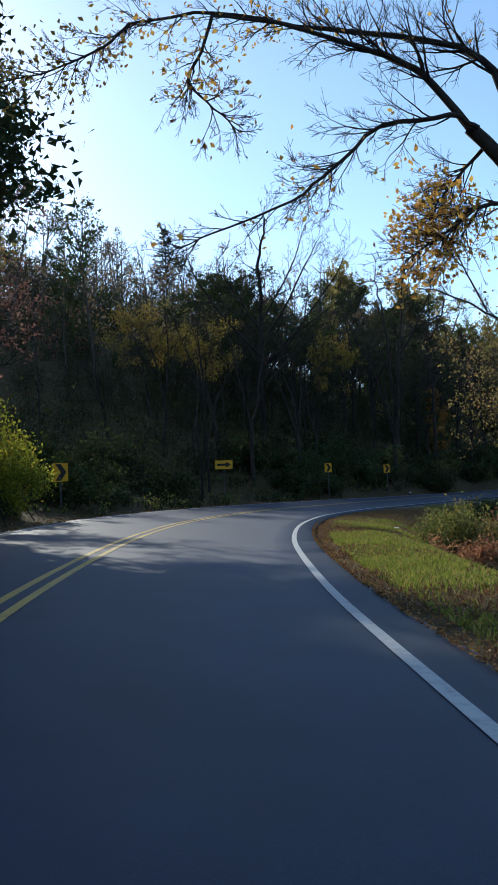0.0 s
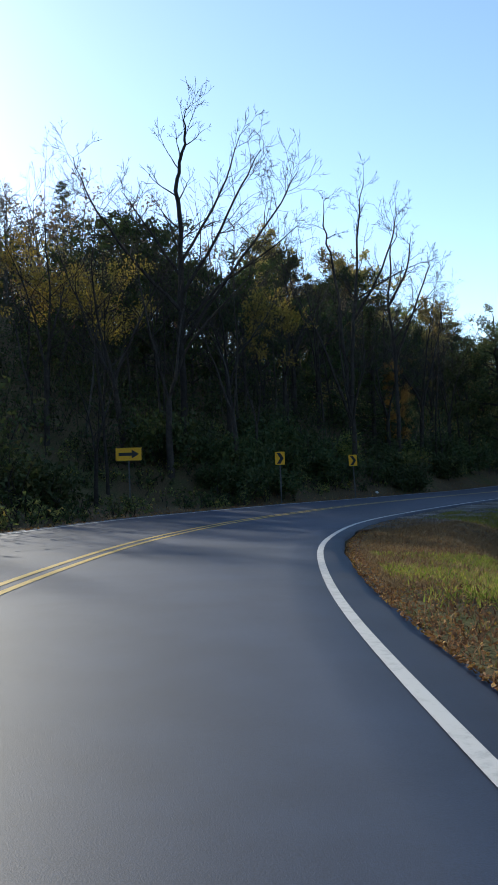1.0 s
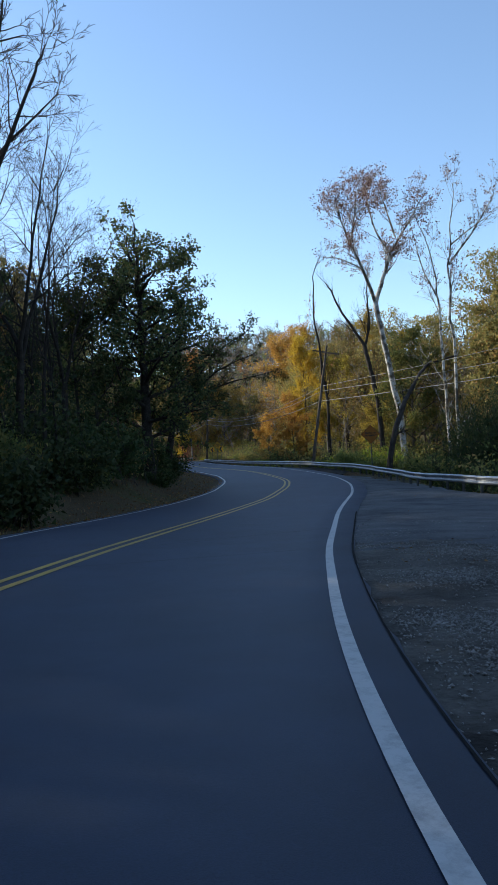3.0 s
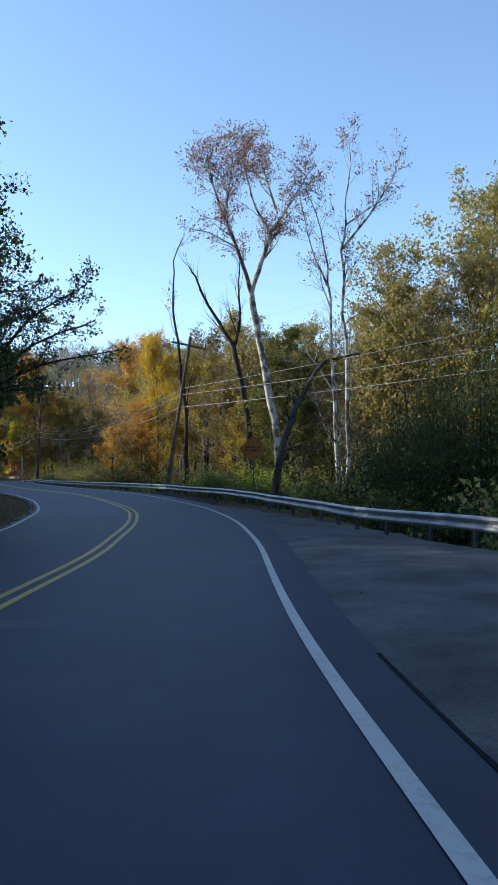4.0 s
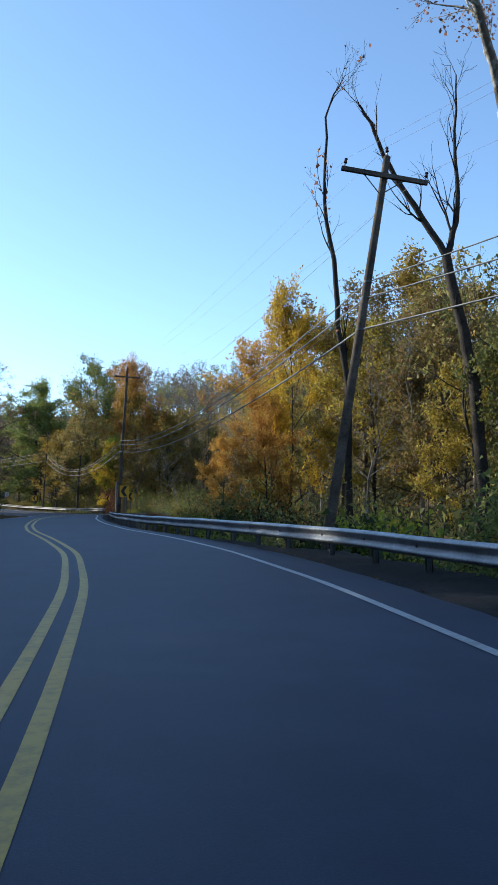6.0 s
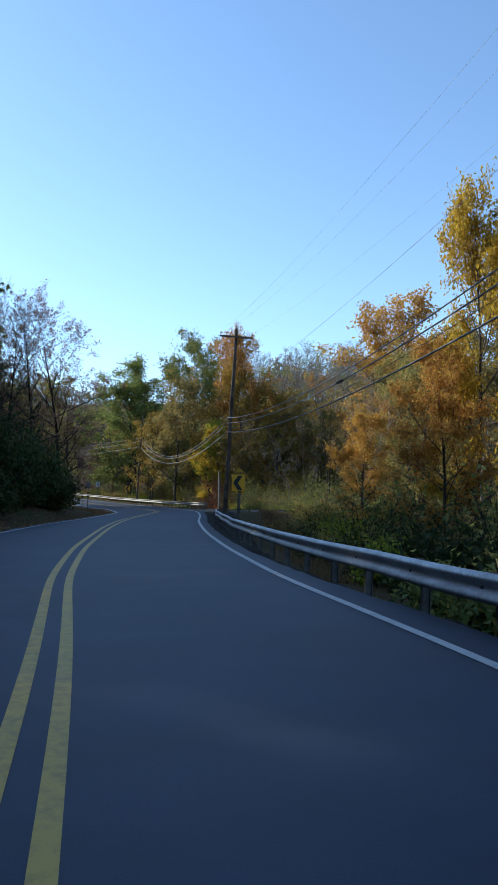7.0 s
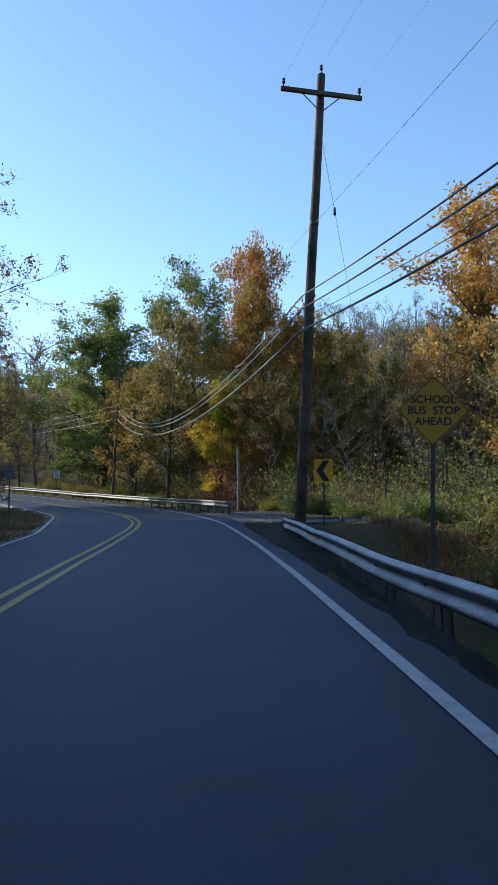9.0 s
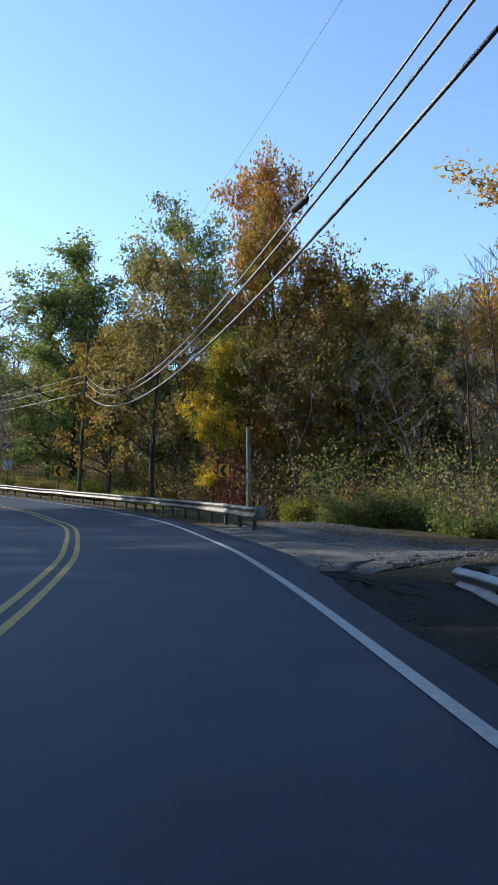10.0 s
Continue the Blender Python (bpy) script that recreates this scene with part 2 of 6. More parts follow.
# ---- building helpers ----
def mesh_of(name, verts, faces, mat, smooth=False):
    me = bpy.data.meshes.new(name)
    verts = np.asarray(verts, dtype=np.float32)
    faces = np.asarray(faces, dtype=np.int32)
    k = faces.shape[1]
    me.vertices.add(len(verts))
    me.vertices.foreach_set("co", verts.ravel())
    me.loops.add(faces.size)
    me.loops.foreach_set("vertex_index", faces.ravel())
    me.polygons.add(len(faces))
    me.polygons.foreach_set("loop_start", np.arange(0, faces.size, k, dtype=np.int32))
    me.polygons.foreach_set("loop_total", np.full(len(faces), k, dtype=np.int32))
    if smooth:
        me.polygons.foreach_set("use_smooth", np.ones(len(faces), dtype=bool))
    me.update(calc_edges=True)
    me.materials.append(mat)
    return me


def bm_mesh(name, bm, mat):
    me = bpy.data.meshes.new(name)
    bm.normal_update()
    bm.to_mesh(me)
    bm.free()
    me.materials.append(mat)
    return me


def part(name, me, parent, label="", m=None):
    ob = new(name, me)
    ob.parent = parent
    if name in ("branchwork", "crown", "stem_work", "foliage"):
        ob["kind"] = "stuff"
    if m is not None:
        ob.matrix_basis = m
    return tagged(ob, label) if label else ob


def box_bm(sx, sy, sz, at=(0, 0, 0), bevel=0.0, bm=None):
    bm = bm or bmesh.new()
    made = bmesh.ops.create_cube(bm, size=1.0, matrix=Matrix.Translation(at) @ Matrix.Diagonal((sx, sy, sz, 1)))
    if bevel:
        edges = {e for v in made["verts"] for e in v.link_edges}
        bmesh.ops.bevel(bm, geom=list(edges), offset=bevel, segments=2, affect="EDGES")
    return bm


def tube(pts, radii, sides):
    """Vertices and quads of a tapering tube along points."""
    pts = np.asarray(pts, float)
    radii = np.asarray(radii, float)
    tan = np.gradient(pts, axis=0)
    tan /= np.linalg.norm(tan, axis=1)[:, None] + 1e-9
    mean = tan.mean(0)
    ref = np.array([1.0, 0, 0]) if abs(mean[2]) > 0.8 * np.linalg.norm(mean) else np.array([0, 0, 1.0])
    u = np.cross(tan, ref)
    u /= np.linalg.norm(u, axis=1)[:, None] + 1e-9
    w = np.cross(tan, u)
    a = np.linspace(0, 2 * np.pi, sides, endpoint=False)
    ring = np.cos(a)[None, :, None] * u[:, None] + np.sin(a)[None, :, None] * w[:, None]
    v = (pts[:, None] + radii[:, None, None] * ring).reshape(-1, 3)
    i, j = np.meshgrid(np.arange(len(pts) - 1), np.arange(sides), indexing="ij")
    k = (j + 1) % sides
    f = np.stack([i * sides + j, i * sides + k, (i + 1) * sides + k, (i + 1) * sides + j], -1).reshape(-1, 4)
    return v, f


def many_tubes(pts, radii, sides):
    """The same for many lines of one length: points (n, m, 3), radii (n, m)."""
    n, m = pts.shape[:2]
    tan = np.gradient(pts, axis=1)
    tan /= np.linalg.norm(tan, axis=2, keepdims=True) + 1e-9
    ref = np.where(np.abs(tan.mean(1, keepdims=True)[..., 2:]) > 0.8, np.array([1.0, 0, 0]), np.array([0, 0, 1.0]))
    u = np.cross(tan, ref)
    u /= np.linalg.norm(u, axis=2, keepdims=True) + 1e-9
    w = np.cross(tan, u)
    a = np.linspace(0, 2 * np.pi, sides, endpoint=False)
    ring = np.cos(a)[:, None] * u[:, :, None] + np.sin(a)[:, None] * w[:, :, None]
    v = (pts[:, :, None] + radii[:, :, None, None] * ring).reshape(-1, 3)
    b, i, j = np.meshgrid(np.arange(n) * m * sides, np.arange(m - 1) * sides, np.arange(sides), indexing="ij")
    k = (j + 1) % sides
    return v, np.stack([b + i + j, b + i + k, b + i + sides + k, b + i + sides + j], -1).reshape(-1, 4)


def tubes_mesh(name, branches, mat, smooth=True):
    vs, fs, n = [], [], 0
    for pts, radii, sides in branches:
        v, f = (tube if np.ndim(pts) == 2 else many_tubes)(pts, radii, sides)
        vs.append(v)
        fs.append(f + n)
        n += len(v)
    return mesh_of(name, np.concatenate(vs), np.concatenate(fs), mat, smooth)


def leaves_mesh(name, centres, size, mat, rng, flat=0.0, vary=0.45, long=1.25, plain=False):
    """Many small leaves, each an island: folded, or plain ones for far crowns."""
    c = np.asarray(centres, float)
    n = len(c)
    d = rng.normal(size=(n, 3))
    d[:, 2] = d[:, 2] * (1 - flat) - 0.25
    d /= np.linalg.norm(d, axis=1)[:, None]
    e = np.cross(d, rng.normal(size=(n, 3)))
    e /= np.linalg.norm(e, axis=1)[:, None] + 1e-9
    g = np.cross(d, e)
    s = size * (1 + vary * rng.uniform(-1, 1, size=(n, 1)))
    tip, side = d * s * 0.5 * long, e * s * 0.42
    fold = g * s * 0.14
    if plain:
        v = np.stack([c - tip + side * 0.8, c - tip * 0.6 - side * 1.2, c + tip * 1.2], 1).reshape(-1, 3)
        return mesh_of(name, v, np.arange(n)[:, None] * 3 + [0, 1, 2], mat)
    v = np.stack([c - tip, c + side + fold, c + tip, c - side + fold], 1).reshape(-1, 3)
    k = np.arange(n)[:, None] * 4
    f = np.concatenate([k + [0, 1, 2], k + [0, 2, 3]], 0)
    return mesh_of(name, v, f, mat)


# ---- the road's line ----
AXIS = np.array([
    (0.6, -60, -0.46), (1, -30, -0.46), (0.8, -10, -0.46), (0.45, -0.19, -0.46), (0.07, 7.95, -0.60), (0.32, 16.29, -0.75),
    (1.12, 24.24, -0.92), (2.66, 31.95, -1.12), (5.37, 39.1, -1.31), (9.25, 45.92, -1.50), (11, 48.42, -1.55), (22.94, 61.77, -1.71), (25.1, 64.11, -1.72),
    (31.4, 70.33, -1.64), (37.24, 77.02, -1.49), (41.98, 83.65, -1.27), (43.63, 86.4, -1.16), (51.91, 102.58, -0.52), (57.17, 113.34, -0.16),
    (61.1, 121.11, 0.07), (65.15, 128.56, 0.27), (69.27, 135.77, 0.46), (73.43, 143.67, 0.62), (79.5, 156, 0.85), (85, 168, 1.07), (88.5, 181, 1.38),
    (89.6, 194, 1.88), (87.5, 208, 2.75), (82, 222, 3.8), (73, 236, 4.9)])
_d = np.r_[0, np.cumsum(np.hypot(*np.diff(AXIS[:, :2], axis=0).T))]
STEP = 0.5
S = np.arange(0, _d[-1], STEP)
LINE = np.stack([np.interp(S, _d, AXIS[:, k]) for k in range(3)], 1)
_k = np.hanning(25)
_k /= _k.sum()
for _c in range(3):
    _a = LINE[:, _c]
    LINE[:, _c] = np.convolve(np.r_[2 * _a[0] - _a[12:0:-1], _a, 2 * _a[-1] - _a[-2:-14:-1]], _k, "valid")
TAN = np.gradient(LINE[:, :2], axis=0)
TAN /= np.linalg.norm(TAN, axis=1)[:, None]
RIGHT = np.stack([TAN[:, 1], -TAN[:, 0]], 1)


def along(*pairs):
    """A smooth function of the way s from pairs (s, value)."""
    p = np.array(pairs, float)
    fine = np.arange(-10, 330, 1.0)
    v = np.interp(fine, p[:, 0], p[:, 1])
    w = np.hanning(7)
    v = np.convolve(np.r_[[v[0]] * 3, v, [v[-1]] * 3], w / w.sum(), "valid")
    return lambda s: np.interp(s, fine, v)


bank = along((0, 0.03), (60, 0.035), (110, 0.04), (128, 0.015), (150, 0), (170, -0.005), (180, -0.015), (215, -0.01), (235, -0.02), (260, -0.03), (300, -0.03))
right_line = along((0, 1.36), (60, 1.36), (66, 1.34), (72, 1.22), (78, 1.06), (84, 0.96), (90, 0.86), (96, 0.71), (102, 0.54),
    (105, 0.53), (108, 0.60), (111, 0.59), (115, 0.56), (120, 0.63), (126, 0.96), (132, 1.25), (138, 1.49), (144, 1.84), (150, 2.21), (156, 2.57), (162, 2.83),
    (168, 3.15), (174, 3.07), (180, 2.53), (186, 1.88), (192, 1.61), (198, 1.50), (204, 1.44), (210, 1.36), (216, 1.37), (222, 1.52),
    (226, 1.63), (229, 1.72), (234, 1.88), (240, 1.93), (246, 1.73), (252, 1.51), (262, 1.40), (320, 1.50))
centre_line = along((0, -1.79), (60, -1.79), (66, -2.01), (72, -2.33), (78, -2.63), (84, -2.88), (90, -2.96), (96, -3.02),
    (102, -3.10), (108, -3.14), (114, -3.18), (120, -3.06), (126, -2.65), (132, -2.17), (138, -1.81), (144, -1.58), (150, -1.15),
    (156, -0.63), (162, -0.45), (168, -0.14), (174, -0.17), (180, -0.75), (186, -1.38), (192, -1.68), (198, -1.79), (204, -1.98),
    (210, -2.11), (216, -2.07), (222, -1.88), (228, -1.54), (234, -1.21), (240, -1.12), (246, -1.34), (252, -1.66), (258, -1.94),
    (268, -2.10), (320, -2.10))
left_line = along((0, -5.2), (60, -5.3), (76, -5.9), (88, -6.8), (100, -6.8), (110, -6.2), (118, -5.9), (126, -6.0), (134, -5.4), (142, -5.2), (152, -4.8), (160, -4.2), (168, -3.6), (176, -3.7),
                  (186, -4.5), (196, -4.8), (206, -4.6), (213, -4.2), (222, -4.1), (232, -4.0), (240, -4.6), (250, -5.2), (262, -5.5), (320, -5.5))


def place(s, o, up=0.0):
    """The point on the road's plane at way s, o metres to the right."""
    s, o = np.asarray(s, float), np.asarray(o, float)
    p = np.stack([np.interp(s, S, LINE[:, k]) for k in range(3)], -1)
    n = np.stack([np.interp(s, S, RIGHT[:, k]) for k in range(2)], -1)
    return np.stack([p[..., 0] + n[..., 0] * o, p[..., 1] + n[..., 1] * o, p[..., 2] - bank(s) * o + up], -1)


def heading(s):
    i = int(np.clip(s / STEP, 0, len(S) - 1))
    return math.degrees(math.atan2(-TAN[i, 0], TAN[i, 1]))


def nearest(x, y):
    """s, o and the axis's height for points of the plan."""
    x, y = np.atleast_1d(x).astype(float), np.atleast_1d(y).astype(float)
    idx = np.empty(len(x), int)
    for a in range(0, len(x), 4000):
        q = (x[a:a + 4000, None] - LINE[None, :, 0]) ** 2 + (y[a:a + 4000, None] - LINE[None, :, 1]) ** 2
        idx[a:a + 4000] = q.argmin(1)
    dx, dy = x - LINE[idx, 0], y - LINE[idx, 1]
    o = dx * RIGHT[idx, 0] + dy * RIGHT[idx, 1]
    far = np.hypot(dx, dy)
    o = np.sign(o) * np.maximum(np.abs(o), far)
    return S[idx], o, LINE[idx, 2]


# width of flat ground beside the pavement on the right
flat_right = along((0, 2.0), (100, 2.2), (112, 3.5), (120, 7.5), (132, 6.5), (142, 3.6), (150, 3.0), (172, 1.9), (182, 0.15), (220, 0.15), (229, 1.6), (234, 6.5), (246, 5.5), (252, 3.0), (320, 3.0))
drop_right = along((0, 1.6), (100, 1.4), (150, 2.0), (222, 2.0), (234, 0.4), (250, 0.8), (320, 1.0))
fall_right = along((0, 0.4), (172, 0.4), (182, 0.85), (222, 0.85), (230, 0.4), (320, 0.4))
slope_left = along((0, 0.42), (60, 0.42), (95, 0.36), (130, 0.42), (160, 0.42), (200, 0.36), (225, 0.3), (255, 0.24), (285, 0.1), (320, 0.07))

flat_left = along((0, 1.4), (98, 1.4), (104, 6.5), (110, 6.5), (113, 1.4), (320, 1.4))


def terrain(x, y):
    s, o, z = nearest(x, y)
    oc = np.clip(o, -9, 6)
    base = z - bank(s) * oc
    edge_r, edge_l = right_line(s) + 0.6, -left_line(s) + 0.5
    b, a = o - edge_r, -o - edge_l
    h = np.full(len(s), -0.1)
    # right: verge, fall to the creek, far slope
    fr = flat_right(s)
    fall = np.clip((b - fr) * fall_right(s), 0, drop_right(s))
    rise = np.where(b > 26, (b - 26) * 0.3, 0)
    rise = 58 * np.tanh(rise / 58)
    h = np.where(b > 0, -0.06 - fall + rise, h)
    # left: ditch and wooded bank
    fl = flat_left(s)
    up = np.where(a > fl, (a - fl) * slope_left(s), -0.05 * np.clip(a, 0, 1.4))
    up = 62 * np.tanh(up / 62)
    h = np.where(a > 0, -0.05 + up, h)
    away = np.clip((np.minimum(np.where(b > 0, b, 99), np.where(a > 0, a, 99)) - 0.8) / 3, 0, 1) * (np.maximum(a, b) > 0)
    bumps = np.array([noise.noise((px * 0.35, py * 0.35, 3.0)) * 0.12 + noise.noise((px * 0.06, py * 0.06, 7.0)) * 0.9 * min(1, abs(po) / 25) for px, py, po in zip(np.atleast_1d(x), np.atleast_1d(y), o)])
    return base + h + bumps * away


def ground_z(x, y):
    return float(terrain(np.array([x]), np.array([y]))[0])


def strip(name, s0, s1, lo, hi, up, mat, step=0.5, cuts=1, thick=0.0):
    """A ribbon on the road's plane between two offsets (functions of s)."""
    s = np.arange(s0, s1 + 1e-6, step)
    rows = []
    for k in range(cuts + 1):
        w = k / cuts
        o = lo(s) * (1 - w) + hi(s) * w
        rows.append(place(s, o, up))
    if thick:
        rows = [rows[0] - (0, 0, thick)] + rows + [rows[-1] - (0, 0, thick)]
    v = np.stack(rows, 1)
    n, m = v.shape[:2]
    i, j = np.meshgrid(np.arange(n - 1), np.arange(m - 1), indexing="ij")
    f = np.stack([i * m + j, i * m + j + 1, (i + 1) * m + j + 1, (i + 1) * m + j], -1).reshape(-1, 4)
    return new(name, mesh_of(name, v.reshape(-1, 3), f, mat))


# ---- ground, road, markings ----
def axis_steps(lo, a, b, hi, step):
    core = np.arange(a, b + 0.01, step)
    out = [b]
    while out[-1] < hi:
        out.append(out[-1] + max(step, (out[-1] - b) * 0.22 + step))
    low = [a]
    while low[-1] > lo:
        low.append(low[-1] - max(step, (a - low[-1]) * 0.22 + step))
    return np.r_[low[:0:-1], core, out[1:]]


gx, gy = axis_steps(-1500, -25, 125, 1500, 1.0), axis_steps(-1200, -12, 235, 2200, 1.0)
GX, GY = np.meshgrid(gx, gy, indexing="ij")
GZ = terrain(GX.ravel(), GY.ravel()).reshape(GX.shape)
_s, _o, _z = nearest(GX.ravel(), GY.ravel())
_o = np.abs(_o.reshape(GX.shape))
for _ in range(12):
    sm = GZ.copy()
    sm[1:-1, 1:-1] = (GZ[:-2, 1:-1] + GZ[2:, 1:-1] + GZ[1:-1, :-2] + GZ[1:-1, 2:]) / 4
    GZ = np.where(_o > 22, sm, GZ)
i, j = np.meshgrid(np.arange(len(gx) - 1), np.arange(len(gy) - 1), indexing="ij")
m_ = len(gy)
gf = np.stack([i * m_ + j, (i + 1) * m_ + j, (i + 1) * m_ + j + 1, i * m_ + j + 1], -1).reshape(-1, 4)
ground = new("ground", mesh_of("ground", np.stack([GX, GY, GZ], -1).reshape(-1, 3), gf, FOREST_FLOOR, True))
tagged(ground, "brown leaf-littered forest floor with thin grass", "ground", kind="structure")


def height(x, y):
    """The ground sheet's height, read from its grid."""
    a = int(np.clip(np.searchsorted(gx, x) - 1, 0, len(gx) - 2))
    b = int(np.clip(np.searchsorted(gy, y) - 1, 0, len(gy) - 2))
    u, w = (x - gx[a]) / (gx[a + 1] - gx[a]), (y - gy[b]) / (gy[b + 1] - gy[b])
    return float((GZ[a, b] * (1 - u) + GZ[a + 1, b] * u) * (1 - w) + (GZ[a, b + 1] * (1 - u) + GZ[a + 1, b + 1] * u) * w)


S_END = float(S[-1]) - 1
edge_noise = lambda s: np.array([noise.noise((q * 0.6, 1.0, 0.0)) * 0.06 + noise.noise((q * 2.1, 4.0, 0.0)) * 0.06 for q in np.atleast_1d(s)])
pave_r = along((0, 0.55), (85, 0.5), (96, 0.35), (118, 0.35), (128, 0.5), (150, 0.7), (172, 0.9), (190, 0.35), (225, 0.38), (233, 0.45), (238, 0.8), (250, 0.7), (320, 0.7))
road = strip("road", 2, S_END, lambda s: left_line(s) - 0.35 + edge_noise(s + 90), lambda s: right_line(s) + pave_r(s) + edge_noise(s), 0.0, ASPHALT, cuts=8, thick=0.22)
tagged(road, "worn two-lane asphalt road in long bends, bluish skylight tinted in", "road", kind="structure")
W = 0.055
for nm, fn, off, mat, lab in (("edge_line", right_line, 0, WHITE_PAINT, "white painted edge line on asphalt"), ("edge_line", left_line, 0, WHITE_PAINT, "white painted edge line on asphalt"),
                              ("centre_line", centre_line, -0.13, YELLOW_PAINT, "faded yellow painted centre line"), ("centre_line", centre_line, 0.13, YELLOW_PAINT, "faded yellow painted centre line")):
    w = W if fn is not centre_line else 0.055
    tagged(strip(nm, 2, S_END, lambda s, fn=fn, off=off, w=w: fn(s) + off - w, lambda s, fn=fn, off=off, w=w: fn(s) + off + w, 0.006, mat), lab, "road marking", kind="structure")


# ---- trees ----
def wander(rng, start, direction, length, n, bend, lift):
    """A crooked line from start, that lifts towards the sky."""
    p, d = np.array(start, float), np.array(direction, float)
    d /= np.linalg.norm(d)
    pts, seg = [p.copy()], length / n
    for _ in range(n):
        d = d + rng.normal(size=3) * bend
        d[2] += lift
        d /= np.linalg.norm(d)
        p = p + d * seg
        pts.append(p.copy())
    return np.array(pts)


def unit(v):
    return v / (np.linalg.norm(v, axis=-1, keepdims=True) + 1e-9)


def sprout(rng, p, d, ln, r, levels, thin=0.005):
    """Branches on branches: bundles of (points, radii, sides), and the places where leaves hang.
    Each level: segments, bend, lift, sides, children, their share of the length, their angle."""
    out, tips, share = [], [], []
    for lv, (m, bend, lift, sides, kids, ratio, angle) in enumerate(levels):
        n = len(p)
        pts, dirs = np.empty((n, m + 1, 3)), np.empty((n, m, 3))
        pts[:, 0], d = p, unit(d)
        for k in range(m):
            d = d + rng.normal(size=(n, 3)) * bend
            d[:, 2] += lift
            d = unit(d)
            dirs[:, k] = d
            pts[:, k + 1] = pts[:, k] + d * (ln / m)[:, None]
        out.append((pts, np.maximum(r[:, None] * np.linspace(1, 0.3, m + 1), thin * np.linspace(1, 0.7, m + 1)), sides))
        if lv >= len(levels) - 2:
            tips.append(pts[:, 1:].reshape(-1, 3))
            share.append(np.repeat(ln / m, m))
        if lv == len(levels) - 1:
            break
        i = np.repeat(np.arange(n), kids)
        t = rng.uniform(0.22, 1.0, n * kids)
        last = np.arange(n * kids) % kids == 0
        t[last] = 0.999
        a = np.minimum((t * m).astype(int), m - 1)
        p = pts[i, a] + (pts[i, a + 1] - pts[i, a]) * (t * m - a)[:, None]
        f = dirs[i, a]
        side = rng.normal(size=f.shape)
        side = unit(side - (side * f).sum(1, keepdims=True) * f)
        ang = (angle * rng.uniform(0.65, 1.25, n * kids) * np.where(last, 0.4, 1.0))[:, None]
        d = f * np.cos(ang) + side * np.sin(ang)
        ln = ln[i] * ratio * (1.2 - 0.5 * t) * rng.uniform(0.65, 1.2, n * kids)
        r = r[i] * (1 - 0.6 * t) * 0.66
    return out, np.concatenate([np.concatenate(tips), np.concatenate(share)[:, None]], 1)


TWIGS = {  # how finely a tree branches: deep in the woods, in the woods, near the road
    "bare": (((4, 0.1, 0.05, 4, 5, 0.5, 0.7), (2, 0.12, 0.05, 3, 4, 0.55, 0.7), (1, 0, 0, 3, 0, 0, 0)),
             ((5, 0.1, 0.03, 4, 5, 0.52, 0.8), (3, 0.12, 0.03, 3, 3, 0.55, 0.75), (2, 0.14, 0.04, 3, 3, 0.6, 0.6), (1, 0, 0, 3, 0, 0, 0)),
             ((5, 0.1, 0.03, 5, 6, 0.52, 0.8), (3, 0.12, 0.03, 3, 4, 0.55, 0.75), (2, 0.14, 0.04, 3, 3, 0.6, 0.6), (1, 0, 0, 3, 0, 0, 0))),
    "leafy": (((4, 0.1, 0.03, 4, 4, 0.5, 0.8), (2, 0.12, 0.02, 3, 4, 0.5, 0.8), (1, 0, 0, 3, 0, 0, 0)),
              ((4, 0.1, 0.03, 4, 6, 0.5, 0.8), (2, 0.12, 0.02, 3, 4, 0.5, 0.8), (1, 0, 0, 3, 0, 0, 0)),
              ((5, 0.1, 0.03, 5, 6, 0.5, 0.8), (3, 0.12, 0.02, 3, 5, 0.5, 0.8), (2, 0.14, 0, 3, 0, 0, 0))),
}


